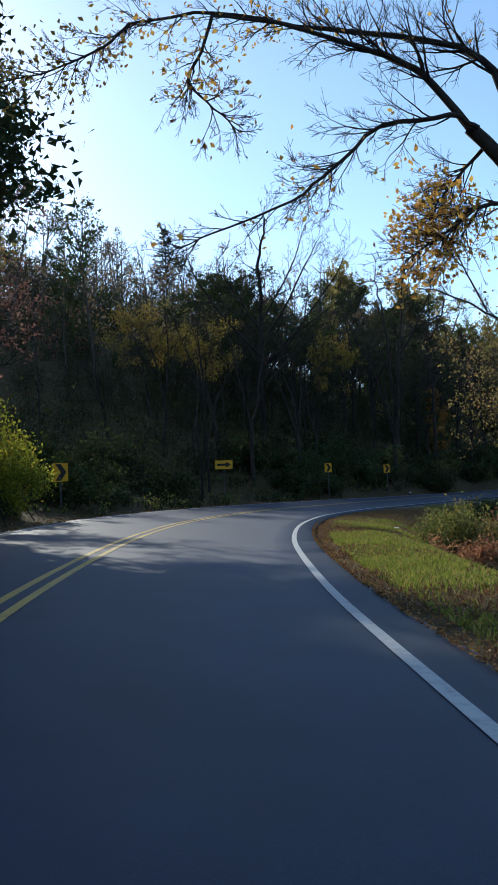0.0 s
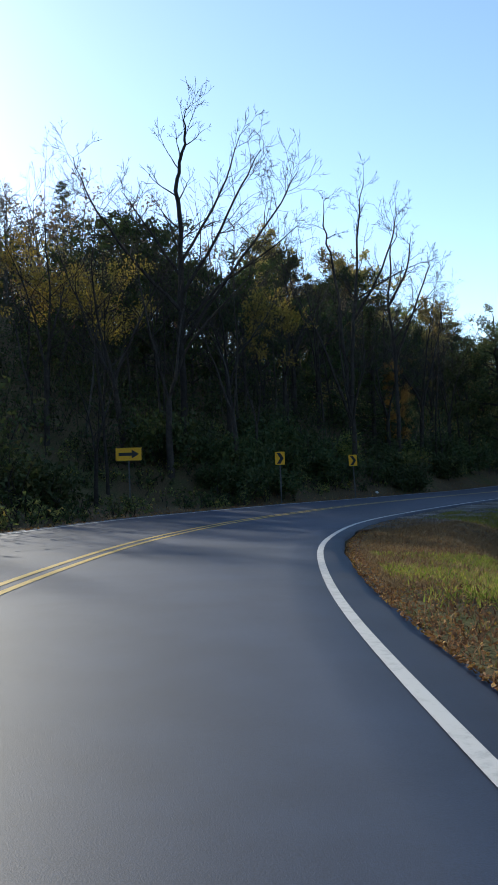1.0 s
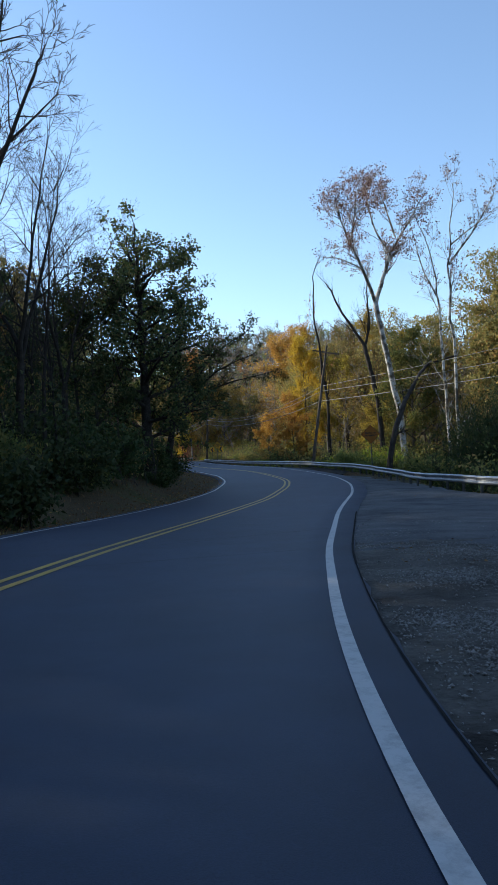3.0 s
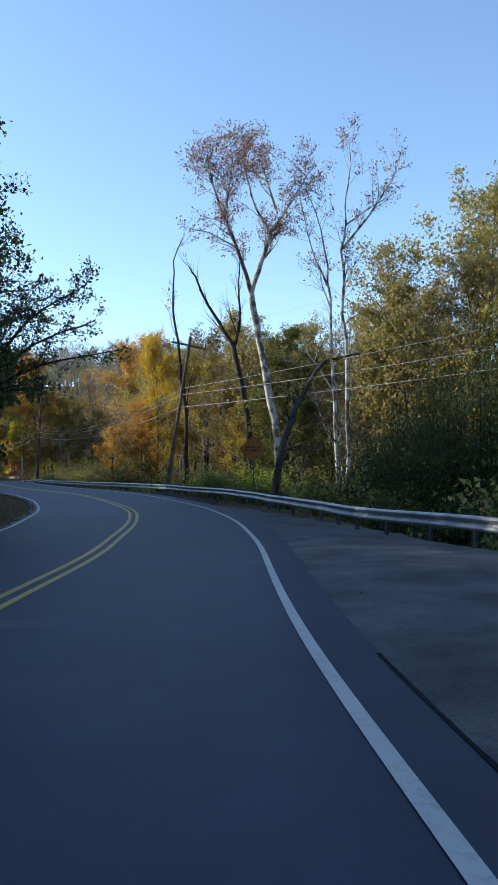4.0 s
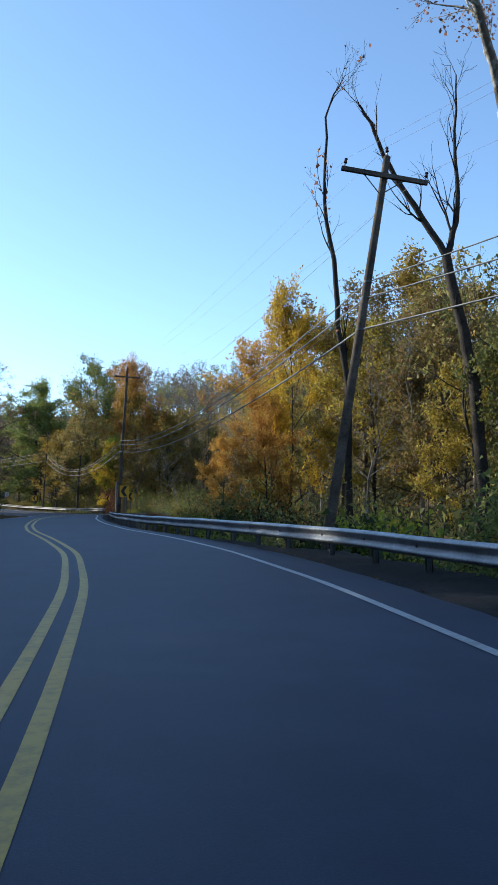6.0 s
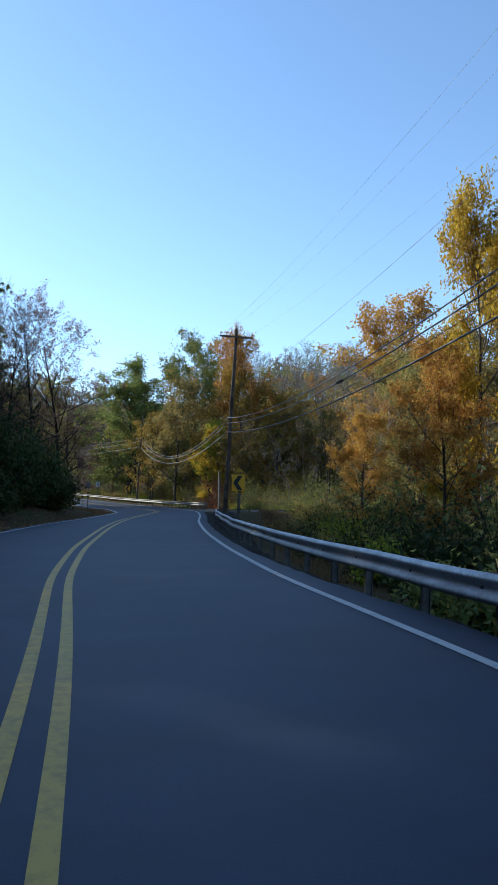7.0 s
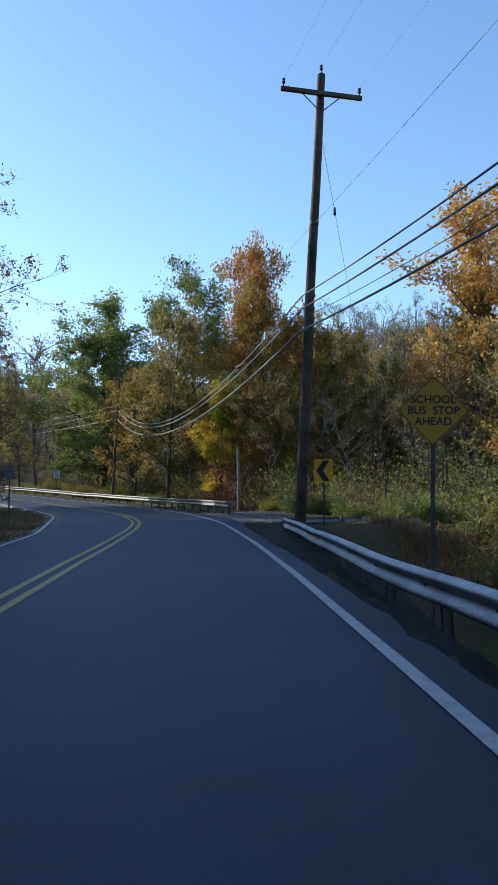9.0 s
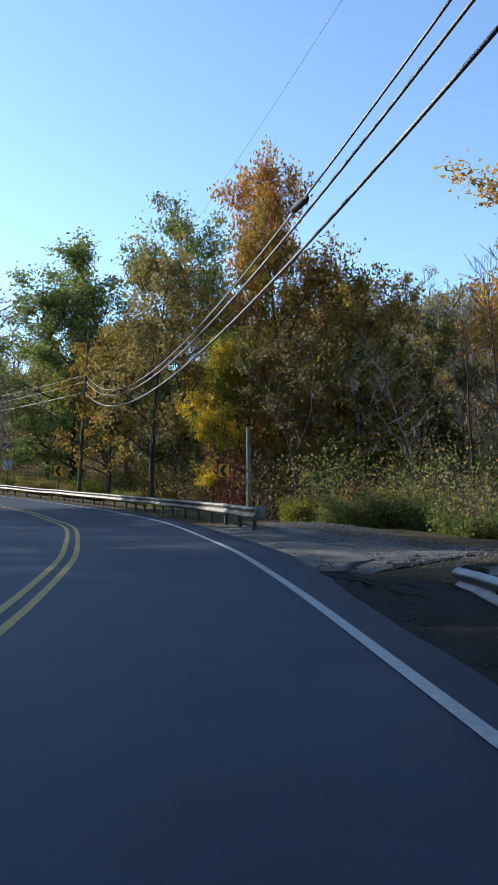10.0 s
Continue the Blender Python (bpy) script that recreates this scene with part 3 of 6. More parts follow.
def grow(rng, h, r0, detail, twig="leafy", stems=1, fork=0.35, first=0.3, limbs=18, reach=0.3, angle=55, lean=0.03, crooked=0.09, up=0.75):
    """Stems and branches of a tree as (points, radii, sides), and places where leaves hang."""
    stem, leaders = [], []
    if stems == 1:
        t = wander(rng, (0, 0, -0.3), (rng.normal() * lean, rng.normal() * lean, 1), h, 14, crooked * 0.5, 0.05)
        leaders.append((t, r0, first, limbs))
        stem.append((t, r0 * (1 - 0.93 * np.linspace(0, 1, 15) ** 0.9), 8))
    else:
        t = wander(rng, (0, 0, -0.3), (rng.normal() * lean, rng.normal() * lean, 1), h * fork, 6, 0.03, 0.05)
        stem.append((t, r0 * np.linspace(1.1, 0.8, 7), 8))
        a0 = rng.uniform(0, 6.28)
        for k in range(stems):
            a = a0 + k * 6.283 / stems + rng.normal() * 0.3
            sp = rng.uniform(0.18, 0.42)
            s = wander(rng, t[-1], (math.cos(a) * sp, math.sin(a) * sp, 1), h * (1 - fork) * rng.uniform(0.8, 1.05), 12, crooked, 0.03)
            r = r0 * rng.uniform(0.45, 0.62)
            stem.append((s, r * (1 - 0.94 * np.linspace(0, 1, 13) ** 0.9), 7))
            leaders.append((s, r, 0.12, max(5, limbs * 2 // (stems + 1))))
    p, d, ln, rr = [], [], [], []
    for t, r, f0, count in leaders:
        for k in range(count):
            w = min(f0 + (1 - f0) * (k + rng.uniform(0, 1)) / count, 0.93)
            x = w * (len(t) - 1)
            i = int(x)
            wn = (w - f0) / (1 - f0)
            a, el = k * 2.4 + rng.normal() * 0.4, radians(90 - angle * (1.2 - 0.65 * wn) + rng.normal() * 7)
            p.append(t[i] + (t[min(i + 1, len(t) - 1)] - t[i]) * (x - i))
            d.append((math.cos(a) * math.cos(el), math.sin(a) * math.cos(el), math.sin(el)))
            ln.append(reach * h * (0.25 + 0.8 * math.sin(math.pi * min(1.0, 0.2 + 0.68 * wn))) * rng.uniform(0.75, 1.15))
            rr.append(max(0.02, r * (1 - 0.9 * w) * 0.5))
    out, spots = sprout(rng, np.array(p), np.array(d), np.array(ln), np.array(rr), TWIGS[twig][detail], (0.011, 0.007, 0.006)[detail])
    return stem, out, spots


def crown(rng, spots, n, spread, size, mat, plain=False, clump=1.0):
    """Leaves on the twigs, thicker on some boughs than on others; spots: x, y, z and the twig's length."""
    w = np.array([0.6 + clump * noise.noise((q[0] * 0.45, q[1] * 0.45, q[2] * 0.45 + n * 0.01)) for q in spots])
    w = np.clip(w, 0.04, 1.2) * spots[:, 3] ** 1.5
    spots = spots[:, :3]
    c = spots[rng.choice(len(spots), n, p=w / w.sum())] + rng.normal(size=(n, 3)) * (spread, spread, spread * 0.8)
    return leaves_mesh("crown", c, size, mat, rng, plain=plain)


KINDS = {
    # name: grow() settings, leaves (number, spread, size, colour), bark, label
    "bare": (dict(h=17, r0=0.22, twig="bare", stems=3, fork=0.3, limbs=16, reach=0.2, angle=48), None, DARK_BARK, "tall bare many-stemmed tree with thin twigs"),
    "grey": (dict(h=15, r0=0.16, twig="bare", stems=2, fork=0.3, limbs=18, reach=0.22, angle=50, crooked=0.13), None, GREY_BARK, "grey twiggy bare tree with crooked stems"),
    "pale": (dict(h=17, r0=0.17, twig="bare", stems=2, fork=0.3, limbs=15, reach=0.2, angle=46), (500, 0.15, 0.13, "olive"), PALE_BARK, "pale-stemmed nearly bare tree on the slope"),
    "sapling": (dict(h=10, r0=0.1, stems=1, first=0.66, limbs=12, reach=0.3, angle=70, crooked=0.14), (4600, 0.2, 0.11, "gold"), BARK, "slender tree with a small yellow top"),
    "bare_slim": (dict(h=14, r0=0.12, twig="bare", stems=1, first=0.35, limbs=18, reach=0.2, angle=48), None, DARK_BARK, "slim bare tree with upright twigs"),
    "sparse": (dict(h=15, r0=0.2, twig="bare", stems=2, fork=0.35, limbs=18, reach=0.24, angle=52), (2600, 0.2, 0.12, "olive"), BARK, "thinly leaved tree with olive-brown autumn leaves"),
    "dotted": (dict(h=17, r0=0.2, twig="bare", stems=1, first=0.14, limbs=26, reach=0.24, angle=52), (6500, 0.14, 0.105, "mauve"), DARK_BARK, "tall tree dotted with small dry russet leaves"),
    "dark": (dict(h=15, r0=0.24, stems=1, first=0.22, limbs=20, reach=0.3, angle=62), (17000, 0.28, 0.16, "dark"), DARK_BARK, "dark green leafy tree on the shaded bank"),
    "green": (dict(h=17, r0=0.27, stems=1, first=0.16, limbs=24, reach=0.3, angle=60), (29000, 0.28, 0.16, "green"), BARK, "full green tree turning olive"),
    "olive": (dict(h=17, r0=0.25, stems=1, first=0.2, limbs=22, reach=0.28, angle=56), (19000, 0.28, 0.16, "olive"), BARK, "olive and brown autumn woodland tree"),
    "yellow": (dict(h=17, r0=0.24, stems=1, first=0.15, limbs=22, reach=0.27, angle=54), (22000, 0.28, 0.16, "yellow"), BARK, "yellow autumn tree with full crown"),
    "orange": (dict(h=16, r0=0.24, stems=1, first=0.12, limbs=23, reach=0.28, angle=56), (22000, 0.28, 0.16, "orange"), BARK, "orange-brown autumn tree in the woods"),
    "gold": (dict(h=16, r0=0.22, stems=1, first=0.25, limbs=21, reach=0.28, angle=56), (17000, 0.28, 0.16, "gold"), BARK, "golden-brown autumn tree in the woods"),
    "lime": (dict(h=15, r0=0.2, stems=1, first=0.12, limbs=21, reach=0.27, angle=56), (18000, 0.28, 0.16, "lime"), BARK, "yellow-green autumn tree in the woods"),
}
STOCK = {}


def tree_stock(kind, seed, near):
    """The shared trunk and crown meshes of a kind, with smaller leaves near the road."""
    if (kind, seed, near) not in STOCK:
        g, lv, bark, _ = KINDS[kind]
        rng = np.random.default_rng(seed * 101 + len(kind) * 7)
        stem, br, spots = grow(rng, detail=near, **g)
        t = tubes_mesh("trunk", stem, bark), tubes_mesh("limb_work", br, bark)
        STOCK[(kind, seed, near)] = (t, crown(rng, spots, int(lv[0] * (0.3, 0.5, 1.0)[near]), lv[1], lv[2] * (1.7, 1.3, 1.0)[near], LEAVES[lv[3]], True) if lv else None)
    return STOCK[(kind, seed, near)]


DEEP_WOODS = tagged(new("deep_woods"), "mixed autumn trees deeper in the woods", "woods", kind="stuff")


def tree(kind, seed, x, y, size=1.0, turn=0.0, tilt=0.0, label="", wide=1.0, z=None, group="woodland trees"):
    single = group == "single trees"
    t, c = tree_stock(kind, seed, 2 if single else 1 if y < 70 or abs(nearest(x, y)[1][0]) < 19 else 0)
    m = pose(x, y, (height(x, y) if z is None else z) - 0.05, tilt, 0, turn) @ Matrix.Diagonal((size * wide, size * wide, size, 1))
    if not single and abs(nearest(x, y)[1][0]) > 23:
        # deep in the woods nobody could count the trees
        for nm, me in (("trunk", t[0]), ("branchwork", t[1]), ("crown", c)):
            if me:
                part(nm, me, DEEP_WOODS, m=m)["kind"] = "stuff"
        return DEEP_WOODS
    root = new("tree")
    root.matrix_basis = m
    tagged(root, label or KINDS[kind][3], "tree", group)
    part("trunk", t[0], root)
    part("branchwork", t[1], root)
    if c:
        part("crown", c, root)
    return root


def special_tree(name_label, branches, spots, bark, leaves, seed, bark_label=""):
    """A tree grown in place, in world metres."""
    rng = np.random.default_rng(seed)
    base = Vector(branches[0][0][0])
    root = new("tree")
    root.location = base
    tagged(root, name_label, "tree", "large trees")
    off = np.array(base)
    big = [(p - off, r, k) for p, r, k in branches if k >= 7]
    part("trunk", tubes_mesh("trunk", big, bark), root)
    small = [(p - off, r, k) for p, r, k in branches if k < 7]
    if small:
        part("branchwork", tubes_mesh("branchwork", small, bark), root)
    if leaves:
        n, spread, size, colour, *clump = leaves
        part("crown", crown(rng, np.array([np.r_[q, 1.0][:4] for q in spots]) - np.r_[off, 0], n, spread, size, LEAVES[colour], clump=clump[0] if clump else 1.0), root)
    return root


def limb(rng, pts, r0, r1, twigs, length, sides=7, angle=0.75, fine=5, bits=5, up=0.04, thin=1.0):
    """A limb through some points, with twigs of its own."""
    pts = np.array(pts, float)
    u = np.linspace(0, len(pts) - 1, 4 * (len(pts) - 1) + 1)
    k = np.stack([np.interp(u, np.arange(len(pts)), pts[:, c]) for c in range(3)], 1)
    k[1:-1] = (k[:-2] + 2 * k[1:-1] + k[2:]) / 4
    k[1:-1] += rng.normal(size=k[1:-1].shape) * 0.012 * np.linalg.norm(k[-1] - k[0]) / 4
    out = [(k, np.linspace(r0, r1, len(k)), sides)]
    if not twigs:
        return out, []
    x = np.r_[rng.uniform(0.15, 1.0, twigs - 1), 0.995] * (len(k) - 1.01)
    i = x.astype(int)
    f = unit(k[i + 1] - k[i])
    side = rng.normal(size=f.shape)
    side = unit(side - (side * f).sum(1, keepdims=True) * f)
    a = (angle * rng.uniform(0.6, 1.2, twigs))[:, None]
    w = x / len(k)
    more, spots = sprout(rng, k[i] + (k[i + 1] - k[i]) * (x - i)[:, None], f * np.cos(a) + side * np.sin(a), length * rng.uniform(0.5, 1.05, twigs) * (1.15 - 0.5 * w), np.maximum(0.012, (r0 + (r1 - r0) * w) * 0.4),
                         ((6, 0.11, up, 4, fine, 0.5, 0.75), (4, 0.13, up, 3, bits, 0.5, 0.7), (2, 0.15, up, 3, 0, 0, 0)), 0.0085 * thin)
    return out + more, list(spots)


def limbs_of(rng, rows):
    br, sp = [], []
    for pts, r0, r1, twigs, length, *more in rows:
        b, s = limb(rng, pts, r0, r1, twigs, length, **(more[0] if more else {}))
        br += b
        sp += s
    return br, sp


# the pale sycamore beyond the guardrail
rng = np.random.default_rng(5)
gz = height(66.5, 98.0)
F = (66.9, 98.9, 15.0)
br, sp = limbs_of(rng, [
    ([(68.8, 97.6, gz - 0.3), (68.3, 97.9, 5), (67.5, 98.4, 10), F], 0.33, 0.25, 0, 1),
    ([F, (65.2, 98.6, 18.0), (62.9, 98.8, 21.8), (61.8, 98.6, 24.6)], 0.2, 0.04, 30, 3.2),
    ([F, (67.6, 98.0, 18.3), (67.9, 97.6, 19.8), (69.6, 96.5, 22.8), (71.0, 96.0, 25.2)], 0.22, 0.04, 30, 3.2),
    ([(67.9, 97.6, 19.8), (66.6, 98.2, 22), (65.8, 98.4, 25), (65.6, 98.2, 26.2)], 0.12, 0.03, 15, 3.0),
    ([(64.9, 98.6, 18.2), (63.0, 99.6, 19.2), (61.4, 100.3, 19.3)], 0.08, 0.02, 8, 1.2),
    ([(63.6, 98.7, 20.3), (63.8, 98.0, 23.5), (63.6, 97.5, 25.8)], 0.11, 0.03, 18, 2.8),
    ([(68.2, 97.1, 21.4), (68.6, 98.4, 24.5), (68.5, 99.0, 26.4)], 0.11, 0.03, 18, 2.8)])
special_tree("tall pale-barked sycamore with thin russet leaves", br, [p for p in sp if p[2] > 17.5], PALE_BARK, (11000, 0.2, 0.115, "mauve", 0.2), 51)

# the second, thinner sycamore
rng = np.random.default_rng(6)
gz = height(68.3, 91.2)
br, sp = limbs_of(rng, [
    ([(67.9, 91.5, gz - 0.3), (67.6, 91.6, 6), (67.2, 91.4, 12), (66.8, 91.4, 17), (65.2, 92.2, 22)], 0.16, 0.03, 16, 3.6, dict(angle=0.5, up=0.06)),
    ([(68.2, 91.2, gz - 0.3), (68.4, 91.0, 7), (68.0, 90.9, 14), (68.2, 90.9, 17), (68.6, 90.6, 21), (68.9, 90.5, 24.6)], 0.17, 0.03, 18, 3.6, dict(angle=0.5, up=0.06)),
    ([(68.2, 90.9, 17.2), (70.3, 89.8, 20), (72.2, 88.9, 23), (72.8, 88.6, 24.4)], 0.11, 0.02, 14, 3.0, dict(angle=0.5, up=0.06)),
    ([(68.4, 90.7, 19.0), (70.5, 90.0, 20.6), (72.6, 89.2, 22)], 0.08, 0.02, 12, 1.8),
    ([(67.0, 91.4, 14), (65.6, 92.0, 17), (64.9, 92.4, 21)], 0.09, 0.02, 12, 2.0)])
special_tree("slender pale sycamore, nearly bare, with few leaves", br, [p for p in sp if p[2] > 15], PALE_BARK, (1300, 0.12, 0.12, "mauve", 0.3), 61)

# dead forked tree and its thin neighbour
rng = np.random.default_rng(7)
gz = height(71.8, 103.5)
br, sp = limbs_of(rng, [
    ([(71.9, 103.4, gz - 0.3), (71.7, 103.6, 5), (71.3, 104.0, 8.5), (70.8, 104.4, 11.8)], 0.3, 0.22, 3, 1.2),
    ([(70.8, 104.4, 11.8), (69.8, 105.3, 14.2), (68.9, 106.0, 16), (68.1, 106.4, 18.1), (67.6, 106.6, 18.8)], 0.17, 0.05, 8, 2.6, dict(angle=0.45, fine=4, bits=2, up=0.08)),
    ([(70.8, 104.4, 11.8), (71.3, 104.0, 14), (71.2, 104.1, 17), (71.4, 104.0, 20.5)], 0.16, 0.03, 12, 3.0, dict(angle=0.4, fine=4, bits=2, up=0.08))])
special_tree("dead forked tree with broken dark limbs", br, [], DARK_BARK, None, 71)
gz = height(69.8, 110.4)
br, sp = limbs_of(rng, [
    ([(70.2, 110.0, gz - 0.3), (70.4, 110.1, 7), (69.8, 110.4, 12), (69.5, 110.7, 16), (69.6, 110.6, 20.7), (70.6, 110.2, 23)], 0.2, 0.02, 14, 3.2, dict(angle=0.4, fine=4, bits=2, up=0.08))])
special_tree("dead thin tree with short broken twigs", br, sp, DARK_BARK, (60, 0.1, 0.2, "russet"), 72)
# dark leaning trunk behind the rail
br, sp = limbs_of(rng, [
    ([(51.6, 84.6, height(51.6, 84.6) - 0.2), (52.6, 84.7, 1.6), (54.2, 84.8, 4.0), (56.1, 84.8, 6.1), (57.0, 84.6, 6.9), (59.4, 84.0, 7.4)], 0.24, 0.05, 10, 1.6)])
special_tree("dark leaning tree behind the guardrail", br, sp, DARK_BARK, (160, 0.2, 0.2, "olive"), 73)

# bare trees on the left bank
rng = np.random.default_rng(8)
BR = dict(angle=0.85, fine=5, bits=4, up=0.02, thin=1.35)
gz = height(2.6, 63.5)
br, sp = limbs_of(rng, [
    ([(2.4, 63.4, gz - 0.3), (2.2, 63.5, 10), (2.5, 63.5, 15), (2.2, 63.6, 18), (3.0, 63.6, 20.2), (2.8, 63.7, 21.4), (3.1, 63.7, 22.4)], 0.216, 0.02, 14, 2.8, BR),
    ([(2.3, 63.5, 8), (5.4, 63.2, 12.2), (8.2, 62.9, 15.8), (9.6, 62.7, 18.2)], 0.120, 0.02, 13, 3.3, BR),
    ([(2.3, 63.5, 10), (-0.8, 63.8, 13.5), (-3.0, 64.0, 17.0), (-3.8, 64.0, 19.5)], 0.120, 0.02, 13, 3.3, BR),
    ([(2.4, 63.5, 13), (5.0, 63.0, 17.0), (6.2, 62.8, 20.5)], 0.096, 0.02, 10, 2.9, BR),
    ([(2.4, 63.5, 11), (4.4, 63.2, 14), (6.2, 62.8, 17.5), (7.4, 62.6, 19.5)], 0.120, 0.02, 12, 3.8, BR),
    ([(2.4, 63.5, 9), (4.6, 63.6, 11.5), (7.5, 63.2, 13.4), (9.5, 63.0, 15.0)], 0.108, 0.02, 10, 3.6, BR),
    ([(2.4, 63.5, 12), (0.6, 64, 15), (-1.0, 64.2, 17.5)], 0.108, 0.02, 9, 3.4, BR)])
special_tree("bare tree with a crooked dead spire", br, sp, DARK_BARK, None, 81)
gz = height(15.2, 73.4)
f0 = (15.0, 73.4, gz + 2.4)
br, sp = limbs_of(rng, [
    ([(15.1, 73.4, gz - 0.3), f0], 0.3, 0.26, 0, 1),
    ([f0, (14.7, 73.6, 10), (14.2, 73.9, 15.6), (13.6, 74, 18.5), (13.8, 74, 20.4)], 0.156, 0.02, 11, 2.9, BR),
    ([f0, (15.3, 73.2, 10), (15.8, 73, 15), (16.1, 72.8, 19), (16.5, 72.6, 21.6)], 0.168, 0.02, 13, 3.1, BR),
    ([(15.4, 73.2, 11), (17.2, 72.4, 14), (18.4, 72.0, 17), (18.6, 71.8, 19)], 0.120, 0.02, 10, 2.9, BR),
    ([f0, (12.9, 74.2, 10.5), (11.4, 74.8, 13.5), (10.6, 75, 16.4)], 0.120, 0.02, 10, 2.8, BR),
    ([(15.5, 73.1, 12.5), (18.0, 72.0, 14.0), (20.0, 71.2, 14.8)], 0.084, 0.02, 8, 2.2, BR)])
special_tree("tall bare tree with several upright stems", br, sp, DARK_BARK, None, 82)
gz = height(20.6, 72.0)
br, sp = limbs_of(rng, [
    ([(18.5, 73.0, gz - 0.3), (18.4, 73.0, 8.5), (18.1, 73.1, 12), (18.4, 72.9, 16), (18.9, 72.7, 17.6)], 0.168, 0.02, 12, 2.4, BR),
    ([(18.5, 73.0, 8), (19.5, 72.1, 11), (20.4, 71.3, 13.8), (20.7, 71.0, 14.6)], 0.108, 0.02, 10, 2.4, BR),
    ([(18.4, 73.0, 9.5), (19.7, 72.1, 11.4), (21.1, 71.1, 13.0)], 0.084, 0.02, 9, 2.2, BR),
    ([(18.1, 73.1, 12), (19.4, 72.1, 14.6), (19.7, 71.9, 17)], 0.108, 0.02, 8, 1.8, BR)])
special_tree("bare tree with wide upward branches", br, sp, DARK_BARK, None, 83)

# green oak at the inside of the bend
rng = np.random.default_rng(9)
gz = height(31.2, 83.3)
rows = [([(31.4, 83.4, gz - 0.3), (31.2, 83.2, 3), (31.0, 83.0, 7), (30.7, 82.8, 10.5), (30.6, 82.6, 13)], 0.34, 0.04, 16, 2.0)]
for k in range(26):
    a, zz = k * 2.4 + 0.3 + rng.normal() * 0.3, 1.4 + 9.6 * (k / 26) ** 0.9
    ln = (3.9 - 1.5 * max(0, (zz - 5)) / 6) * rng.uniform(0.75, 1.1)
    el = rng.uniform(0.15, 0.6)
    c = (31.2 - zz * 0.03, 83.3 - zz * 0.03)
    rows.append(([(c[0], c[1], zz), (c[0] + math.cos(a) * ln * 0.5, c[1] + math.sin(a) * ln * 0.5, zz + ln * el * 0.45), (c[0] + math.cos(a + 0.2) * ln, c[1] + math.sin(a + 0.2) * ln, zz + ln * el)], 0.11, 0.02, 12, 1.9, dict(angle=0.85, fine=4, bits=3)))
br, sp = limbs_of(rng, rows)
special_tree("dark green oak with ragged leafy crown", br, sp, DARK_BARK, (24000, 0.16, 0.13, "oak"), 91)

rng = np.random.default_rng(12)
gz = height(36.2, 89.6)
rows = [([(36.2, 89.6, gz - 0.3), (36.6, 89.2, 2.5), (37.0, 88.8, 5.5), (37.2, 88.6, 10.5)], 0.27, 0.05, 12, 1.8)]
for k in range(15):
    a, zz = k * 2.4 + 0.9, 2.0 + 8.3 * k / 15
    ln = 3.6 * rng.uniform(0.75, 1.1)
    rows.append(([(36.8, 89.0, zz), (36.8 + math.cos(a) * ln * 0.5, 89.0 + math.sin(a) * ln * 0.5, zz + 0.8), (36.8 + math.cos(a) * ln, 89.0 + math.sin(a) * ln, zz + 1.0)], 0.08, 0.02, 11, 1.5))
for dx, dy, dz in ((4.4, -3.0, 3.2), (4.8, -3.6, 1.8), (3.6, -3.4, 4.6)):
    rows.append(([(36.9, 89.0, 3.6), (36.9 + dx * 0.5, 89.0 + dy * 0.5, 3.8 + dz * 0.7), (36.9 + dx, 89.0 + dy, 3.9 + dz)], 0.09, 0.02, 16, 1.4))
br, sp = limbs_of(rng, rows)
special_tree("dark green oak reaching over the road edge", br, sp, DARK_BARK, (17000, 0.13, 0.1, "oak"), 92)

# maple whose boughs hang over the road at the start
rng = np.random.default_rng(10)
gz = height(6.6, 14.0)
T = dict(thin=0.55)
br, sp = limbs_of(rng, [
    ([(7.0, 14.0, gz - 0.3), (6.7, 14.0, 3), (5.8, 13.8, 5.6), (4.7, 13.6, 6.7)], 0.2, 0.12, 0, 1),
    ([(4.7, 13.6, 6.7), (3.9, 13.6, 7.75), (3.3, 13.6, 8.05), (2.35, 13.6, 8.4), (1.4, 13.4, 8.6), (0.2, 13.4, 8.75)], 0.075, 0.02, 34, 1.2, T),
    ([(5.8, 13.8, 5.6), (5.3, 14.0, 8.0), (4.6, 14.2, 8.6), (2.3, 14.2, 8.9), (0.2, 14.0, 9.2), (-1.3, 13.8, 8.9)], 0.08, 0.02, 40, 1.3, T),
    ([(4.8, 13.4, 6.6), (4.3, 13.2, 6.75), (3.0, 13.2, 6.65), (2.16, 13.2, 5.85), (1.5, 13.2, 5.35), (0.06, 13.2, 4.8), (-0.7, 13.2, 4.5)], 0.05, 0.01, 48, 1.15, T),
    ([(0.2, 13.4, 8.75), (0.0, 13.2, 8.0), (-0.3, 13.2, 7.5), (0.2, 13.0, 6.9), (0.6, 13.0, 6.5)], 0.035, 0.01, 26, 0.9, T),
    ([(-1.3, 13.8, 8.9), (-1.7, 13.5, 8.3), (-2.8, 13.4, 7.8), (-3.8, 13.3, 7.6)], 0.03, 0.008, 28, 0.9, T),
    ([(5.8, 13.8, 5.4), (4.8, 13.6, 5.3), (4.2, 13.4, 4.8), (3.4, 13.4, 4.3)], 0.05, 0.01, 46, 1.1, T),
    ([(5.0, 13.8, 6.4), (4.6, 14.0, 6.0), (4.1, 14.2, 5.4)], 0.04, 0.01, 34, 1.0, T)])
